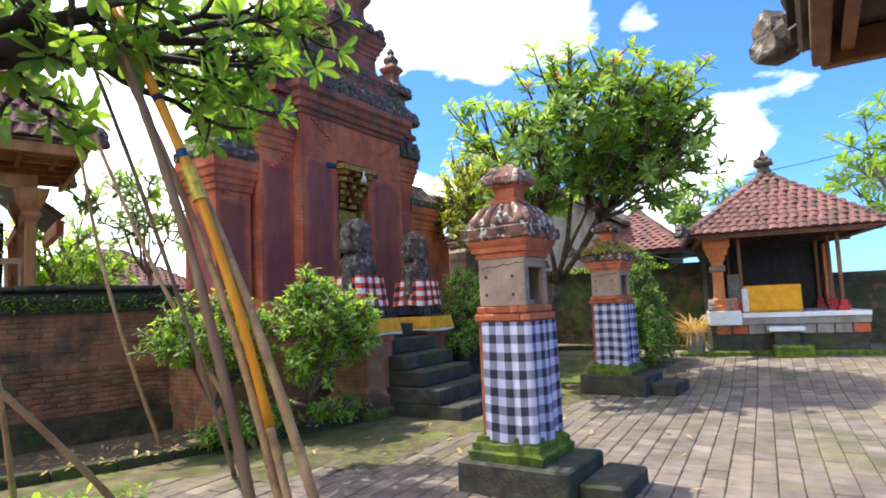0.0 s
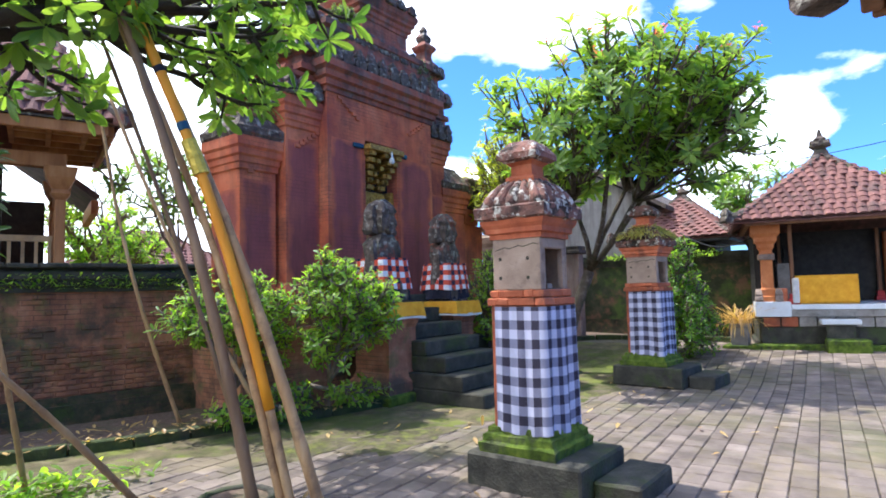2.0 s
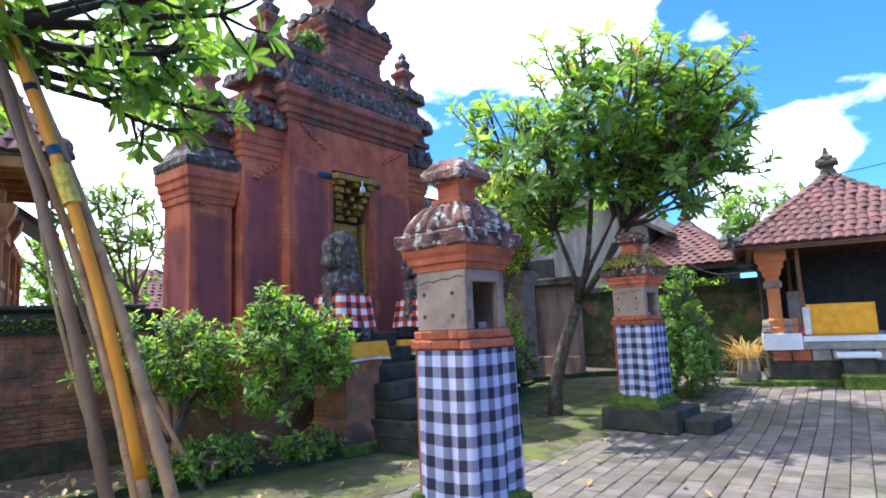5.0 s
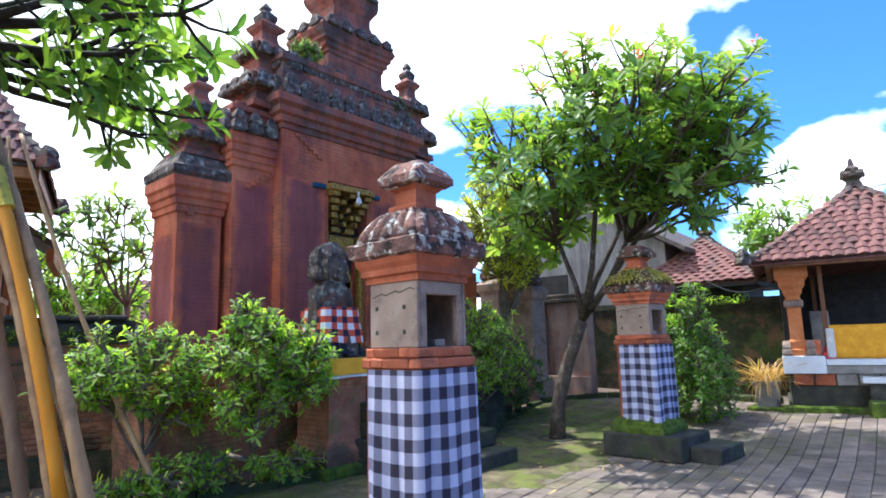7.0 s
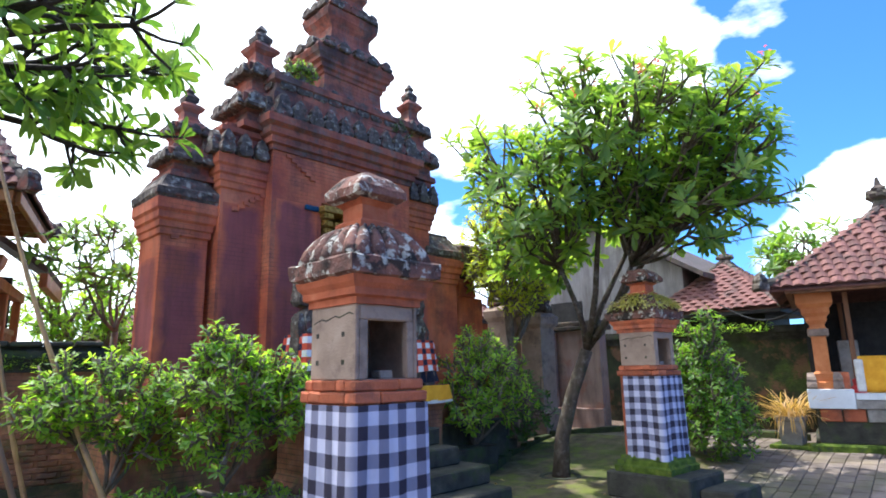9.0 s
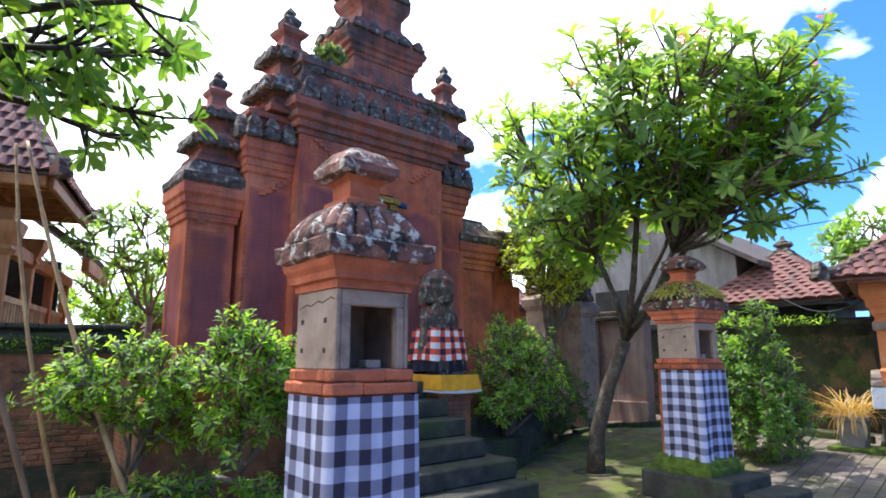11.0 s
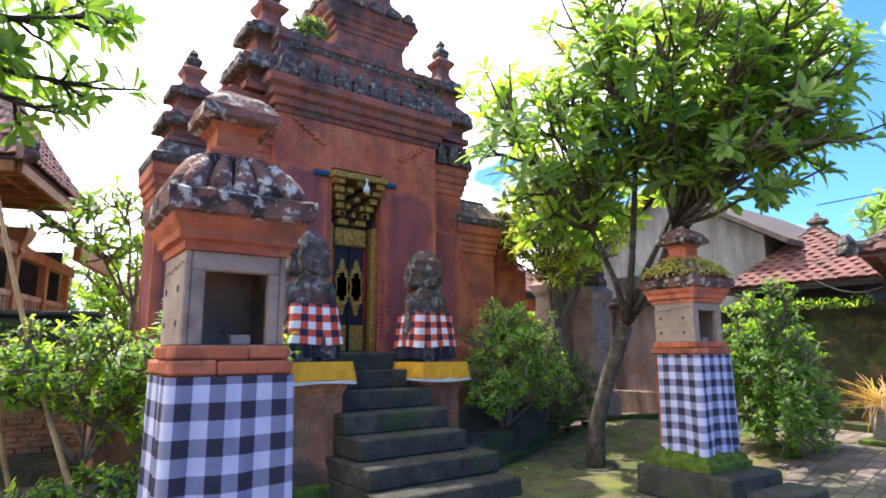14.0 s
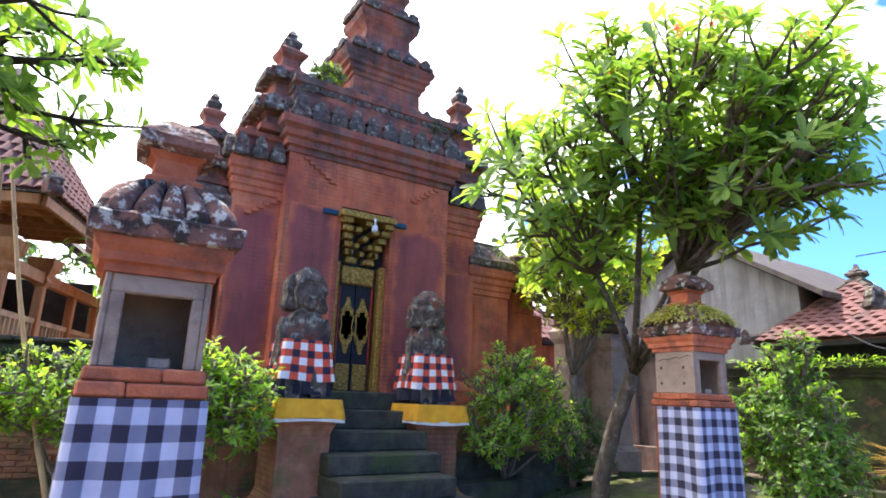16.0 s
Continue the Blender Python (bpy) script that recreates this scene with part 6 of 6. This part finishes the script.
# ---- the eave over the start of the walk ----
shelter = thing("shelter", (-1.20, -2.39, 0.0), 0, "timber shelter with a tiled hipped roof over the path", "pavilion")
tiled_roof(shelter, -5.5, 0.0, -4.6, 0.0, 2.98, (-3.4, -2.2, -2.3), 4.6, OLDTILE, rows=14, pitch=0.2, near=("e", "n"))
part("fascia", boxes((-0.14, -0.06, -4.5, -0.1, 2.80, 2.97), bevel=0.01), WOOD, shelter, "brown fascia board")
part("fascia", boxes((-5.4, -0.15, -0.14, -0.06, 2.80, 2.97), bevel=0.01), WOOD, shelter, "brown fascia board")
for k in range(10):
    part("rafter", boxes((-1.8, -0.14, -4.3 + 0.45 * k, -4.24 + 0.45 * k, 2.86, 2.95)), WOOD, shelter)
part("beam", boxes((-4.3, -1.2, -1.75, -1.6, 2.60, 2.78), (-1.35, -1.2, -3.9, -1.75, 2.60, 2.78)), WOOD, shelter)
for x, y in ((-1.28, -1.68), (-4.2, -1.68), (-1.28, -3.8), (-4.2, -3.8)):
    part("column", boxes((x - 0.07, x + 0.07, y - 0.07, y + 0.07, 0.0, 2.62), bevel=0.01), WOOD, shelter, "brown timber column")

# ---- houses beyond the walls ----
def house(name, at, turn, sx, sy, wall_h, roof_h, ridge, wmat, rmat, label, over=0.5, rows=10):
    hs = thing(name, at, turn, label, "house")
    part("wall", boxes((-sx, sx, -sy, sy, 0.0, wall_h)), wmat, hs)
    tiled_roof(hs, -sx - over, sx + over, -sy - over, sy + over, wall_h - 0.05, (-ridge, ridge, 0.0), wall_h + roof_h, rmat, rows=rows, pitch=0.24, near=("s", "w", "n", "e"))
    part("eave_board", boxes((-sx - over + 0.03, sx + over - 0.03, -sy - over + 0.03, sy + over - 0.03, wall_h - 0.16, wall_h - 0.09)), BLACKWOOD_AND_INTERIOR, hs, "dark eave underside")
    return hs


h1 = house("small_house", (12.7, 1.95, 0.0), 0, 0.95, 1.0, 2.85, 1.2, 0.05, BLACKWOOD_AND_INTERIOR, TILE, "low dark house with a red tiled hipped roof", 0.45, 15)
crown_finial(h1, 0, 0, 4.0, 0.4)
h2 = house("red_roofed_house", (5.0, 16.5, 0.0), 8, 1.7, 1.6, 2.4, 1.3, 0.5, BLACKWOOD_AND_INTERIOR, TILE, "house with a red tiled hipped roof beyond the wall", 0.5, 12)
h3 = house("red_roofed_house", (-3.4, 19.5, 0.0), -6, 2.6, 2.0, 2.7, 1.7, 0.8, BLACKWOOD_AND_INTERIOR, TILE, "distant house with a weathered red tiled roof", 0.5, 12)
h5 = house("red_roofed_house", (9.7, 10.6, 0.0), 5, 2.7, 1.5, 3.2, 1.5, 1.2, RED, TILE, "brick house with a red tiled roof behind the gate wall", 0.4)
h6 = house("red_roofed_house", (17.0, -7.5, 0.0), 0, 2.0, 1.8, 2.2, 1.2, 0.5, RED, TILE, "brick house with a tiled roof beyond the pavilion", 0.4)
# the grey gabled hall
hall = thing("gabled_hall", (11.9, 5.0, 0.0), 0, "grey rendered hall with a stained gable behind the wall", "house")
bm = bmesh.new()
prof = [(-2.3, 0), (2.3, 0), (2.3, 3.95), (0.0, 5.35), (-2.3, 3.95)]
fr = [bm.verts.new((0.0, y, z)) for y, z in prof]
bk = [bm.verts.new((6.0, y, z)) for y, z in prof]
bm.faces.new(fr[::-1])
bm.faces.new(bk)
for i in range(5):
    bm.faces.new((fr[i], fr[(i + 1) % 5], bk[(i + 1) % 5], bk[i]))
part("wall", bm, GREYWALL, hall)
for s in (-1, 1):
    bm = bmesh.new()
    q = [(-0.45, s * 2.95, 3.62), (6.4, s * 2.95, 3.62), (6.4, 0.0, 5.42), (-0.45, 0.0, 5.42)]
    a = [bm.verts.new(p) for p in q]
    b = [bm.verts.new((x, y, z + 0.12)) for x, y, z in q]
    bm.faces.new(a)
    bm.faces.new(b)
    for i in range(4):
        bm.faces.new((a[i], a[(i + 1) % 4], b[(i + 1) % 4], b[i]))
    bmesh.ops.recalc_face_normals(bm, faces=bm.faces)
    part("roof", bm, OLDTILE, hall, "dark red tiled roof slope")
part("window", boxes((-0.03, 0.02, 0.5, 1.5, 2.4, 3.4), bevel=0.01), BLACKWOOD_AND_INTERIOR, hall, "dark window")
# faded plaster wall behind the tree
pw = thing("wall_plaster", (0, 0, 0), 0, "faded pinkish plaster wall with a tiled coping behind the tree", "wall", kind="structure")
part("wall_core", boxes((9.55, 9.85, 3.75, 6.3, 0.0, 2.45)), PINKPLASTER, pw)
part("plinth", boxes((9.46, 9.548, 3.70, 6.3, 0.0, 0.75), bevel=0.015), PINKPLASTER, pw, "stained plaster plinth")
part("pilaster", boxes((9.47, 9.548, 4.85, 5.15, 0.752, 2.45), bevel=0.015), PINKPLASTER, pw, "shallow plaster pilaster")
part("coping", boxes((9.42, 9.98, 3.66, 6.3, 2.452, 2.55), (9.48, 9.92, 3.70, 6.3, 2.55, 2.66), bevel=0.02), OLDTILE, pw, "weathered tile coping")
# plastered posts and a small dark figure of stone beside them
for x, y, hgt in ((8.35, 5.45, 3.1), (8.65, 4.75, 2.9)):
    gp = thing("gate_post", (x, y, gz(x, y)), 0, "pale plastered gate post with a carved cap", "post", "plastered posts beside the gate")
    bm = bmesh.new()
    stack(bm, 0, 0, [(0.36, 0.36, 0), (0.36, 0.36, 0.4), (0.26, 0.26, 0.5), (0.26, 0.26, hgt - 0.7), (0.32, 0.32, hgt - 0.6), (0.34, 0.34, hgt - 0.45), (0.25, 0.25, hgt - 0.35)], n=2)
    part("shaft", bm, GREYSTONE, gp)
    bm = bmesh.new()
    crest(bm, 0, 0, hgt - 0.36, 0.5, 0.5, 0.5, 0.3, x)
    part("cap", bm, CARVED, gp, "dark carved stone cap")
low = thing("low_terrace", (0, 0, 0), 0, "low mossy stone terrace beside the stairs", "terrace")
for x0, x1, y0, y1, z in ((4.3, 5.6, 3.5, 4.2, 0.42), (5.7, 6.9, 4.1, 4.9, 0.36), (4.4, 6.4, 3.9, 4.4, 0.75)):
    bm = bmesh.new()
    box(bm, x0, x1, y0, y1, 0, z, 0.02)
    roughen(bm, 0.02, 4.0, x0)
    part("block", bm, DARKSTONE, low)

# overhead cables
def cable(a, b, sag, label):
    verts, faces = [], []
    a, b = Vector(a), Vector(b)
    tube(verts, faces, [a.lerp(b, i / 16) - Vector((0, 0, sag * math.sin(math.pi * i / 16))) for i in range(17)], [0.012] * 17, 5)
    tagged(raw_part("cable", verts, faces, CABLE), label, "cable")


cable((12.9, 2.0, 4.6), (22.0, -12.0, 9.0), 0.7, "thin black overhead power cable")
cable((1.0, 12.0, 5.6), (-12.0, 14.0, 7.0), 0.5, "black overhead cable beyond the wall")
cable((11.0, 1.6, 2.9), (9.1, -0.6, 2.7), 0.35, "loose wire strung to the pavilion")

# trodden mossy earth that covers the paving before the kerbs and the stairs
def earth_film():
    front = [(-5.5, 4.9), (-3.6, 4.1), (-2.0, 3.35), (-0.8, 2.85), (0.4, 2.2), (1.6, 1.45), (2.8, 1.0), (4.2, 1.0), (5.6, 0.75), (6.8, 0.45), (7.6, 0.6), (8.8, 1.2)]
    rear = [(-5.5, 5.75), (-3.6, 4.95), (-2.0, 4.35), (-0.8, 3.9), (0.4, 3.55), (1.6, 3.25), (2.8, 3.3), (4.2, 3.0), (5.6, 3.6), (6.8, 4.1), (7.6, 4.2), (8.8, 4.0)]
    verts, faces = [], []
    n, m = 150, 18
    for i in range(n + 1):
        u = i / n * (len(front) - 1)
        k = min(int(u), len(front) - 2)
        a, b = Vector(front[k]).lerp(Vector(front[k + 1]), u - k), Vector(rear[k]).lerp(Vector(rear[k + 1]), u - k)
        a = a + Vector((0, 0.55 * noise.noise(Vector((i * 0.16, 0, 3))) + 0.22 * noise.noise(Vector((i * 0.55, 4, 0)))))
        for j in range(m + 1):
            p = a.lerp(b, j / m)
            verts.append((p.x, p.y, gz(p.x, p.y) + 0.002 + 0.014 * smooth01(0, 0.15, j / m) + 0.006 * noise.noise(Vector((p.x * 3, p.y * 3, 1)))))
    for i in range(n):
        for j in range(m):
            q = i * (m + 1) + j
            faces.append((q, q + m + 1, q + m + 2, q + 1))
    return tagged(raw_part("mossy_earth", verts, faces, MOSSYEARTH, smooth=True), "trodden brown earth with yellow-green moss over the paving", "soil", kind="structure")


earth_film()

# moss on the paving near the stairs
rngm = random.Random(77)
for cxm, cym, rm in ((0.5, 1.9, 0.55), (1.2, 2.35, 0.45), (-0.4, 2.5, 0.5), (3.6, 1.9, 0.45), (4.6, 2.2, 0.5), (4.2, 1.2, 0.4), (-2.6, 3.7, 0.5)):
    verts, faces = [(cxm, cym, gz(cxm, cym) + 0.016)], []
    n = 26
    for ring, fr in ((0, 0.5), (1, 1.0)):
        for k in range(n):
            a = 6.283 * k / n
            r = rm * fr * (1 + 0.45 * noise.noise(Vector((math.cos(a) * 2 + cxm * 5, math.sin(a) * 2, ring * 0.2))) + rngm.uniform(-0.1, 0.1))
            x, y = cxm + 1.5 * r * math.cos(a), cym + 0.7 * r * math.sin(a)
            verts.append((x, y, gz(x, y) + (0.014 if ring == 0 else 0.006)))
    for k in range(n):
        faces.append((0, 1 + k, 1 + (k + 1) % n))
        faces.append((1 + k, 1 + n + k, 1 + n + (k + 1) % n, 1 + (k + 1) % n))
    tagged(raw_part("moss_patch", verts, faces, GROUNDMOSS, smooth=True), "thin yellow-green moss patch on the paving", "moss", "moss patches on the paving")

# fallen leaves on soil and paving
rngl = random.Random(9)
P, W, U, L, D = [], [], [], [], []
for _ in range(420):
    t = rngl.random()
    if rngl.random() < 0.75:
        x = rngl.uniform(-4.5, 1.4)
        y = 4.5 - 0.36 * (x + 2.65) + rngl.uniform(-0.1, 0.9)
        z = 0.12
    else:
        x, y = rngl.uniform(-3.5, 5), rngl.uniform(-1.5, 3.0)
        z = gz(x, y) + 0.02
    P.append((x, y, z))
    W.append((rngl.gauss(0, 1), rngl.gauss(0, 1), rngl.uniform(-0.1, 0.25)))
    U.append((0, 0, 1))
    ln = rngl.uniform(0.05, 0.13)
    L.append(ln)
    D.append(ln * 0.4)
v, f = leaves(P, W, U, L, D, -0.2)
tagged(raw_part("fallen_leaves", v, f, DRYLEAF), "dry fallen leaves scattered on soil and paving", "leaves", kind="stuff")


# ---- pieces: bricks of the west wall ----
def brick_mesh(name, w, h, d, mat, b=0.008):
    bm = bmesh.new()
    box(bm, -w / 2, w / 2, 0, d, -h / 2, h / 2, b)
    me = bpy.data.meshes.new(name)
    bm.to_mesh(me)
    bm.free()
    me.materials.append(mat)
    return me


rngb = random.Random(4)
bricks = [brick_mesh("brick", w, 0.058, 0.07, WALLBRICK) for w in (0.24, 0.225, 0.20)]
made = 0
for row in range(19):
    z = 0.46 + 0.066 * row
    x = 1.35 + (row % 2) * 0.125
    while x < LW - 0.2:
        if made < 300 and (row < 9 or rngb.random() < 0.25):
            o = new("brick", bricks[rngb.randrange(3)])
            o.parent = left_wall
            o.matrix_basis = pose(x, -0.012 - rngb.uniform(0, 0.014), z, rngb.uniform(-1, 1), rngb.uniform(-0.7, 0.7), rngb.uniform(-1.5, 1.5))
            made += 1
        x += 0.25
# coping stones with gaps
for k in range(17):
    bm = bmesh.new()
    box(bm, 0.32 * k + 0.005, 0.32 * k + 0.31, -0.19, 0.52, 2.0, 2.055, 0.012)
    roughen(bm, 0.015, 5.0, k)
    o = part("coping_stone", bm, DARKSTONE, left_wall)

# ---- pieces: paving blocks ----
pavement = thing("pavement", (0, 0, 0), 0, "sunlit pinkish grey paving blocks with mossy joints", "pavement", kind="structure")
PA = math.radians(4.0)
PL, PWD = 0.26, 0.195
rngp = random.Random(12)
pavers = []
for k in range(4):
    bm = bmesh.new()
    box(bm, -PL / 2 + 0.0035, PL / 2 - 0.0035, -PWD / 2 + 0.0035, PWD / 2 - 0.0035, -0.06, 0.0, 0.01)
    roughen(bm, 0.004, 9.0, k)
    me = bpy.data.meshes.new("paving_block")
    bm.to_mesh(me)
    bm.free()
    me.materials.append(PAVER)
    pavers.append(me)
spots = []
for i in range(-70, 70):
    for j in range(-70, 70):
        u, w = (i + (0.5 if j % 2 else 0.0)) * PL, j * PWD
        x, y = 2.0 + u * math.cos(PA) - w * math.sin(PA), -1.0 + u * math.sin(PA) + w * math.cos(PA)
        if -6.5 < x < 12.5 and -7.0 < y < 4.4 and y < 4.2 - 0.28 * (x + 2.6) * (x < 1.7) - 0.0:
            if x > 3.9 and y > 2.7 + 0.45 * (x - 3.9):
                continue
            spots.append((x, y))
near = sorted(spots, key=lambda s: (s[0] - 0.6) ** 2 + (s[1] + 0.3) ** 2 * 1.4)
chosen = set(near[:300])
rv, rf = [], []
for s in spots:
    x, y = s
    tilt = (rngp.uniform(-0.7, 0.7), rngp.uniform(-0.7, 0.7), math.degrees(PA) + rngp.uniform(-0.8, 0.8))
    z = gz(x, y) + rngp.uniform(-0.003, 0.006)
    slope = -math.degrees(math.atan((gz(x + 0.1, y) - gz(x - 0.1, y)) / 0.2))
    if s in chosen:
        o = new("paving_block", pavers[rngp.randrange(4)])
        o.parent = pavement
        o.matrix_basis = pose(x, y, z, tilt[0], tilt[1], tilt[2])
    else:
        m = pose(x, y, z, 0, slope, 0) @ pose(0, 0, 0, *tilt)
        b = len(rv)
        for a in ((-1, -1, -1), (1, -1, -1), (1, 1, -1), (-1, 1, -1), (-1, -1, -0.15), (1, -1, -0.15), (1, 1, -0.15), (-1, 1, -0.15), (-0.95, -0.94, 0), (0.95, -0.94, 0), (0.95, 0.94, 0), (-0.95, 0.94, 0)):
            rv.append(tuple(m @ Vector((a[0] * (PL / 2 - 0.0035), a[1] * (PWD / 2 - 0.0035), a[2] * 0.05))))
        for q in ((0, 1, 5, 4), (1, 2, 6, 5), (2, 3, 7, 6), (3, 0, 4, 7), (4, 5, 9, 8), (5, 6, 10, 9), (6, 7, 11, 10), (7, 4, 8, 11), (8, 9, 10, 11)):
            rf.append(tuple(b + t for t in q))
raw_part("paving_blocks", rv, rf, PAVER_FAR, pavement, kind="stuff")
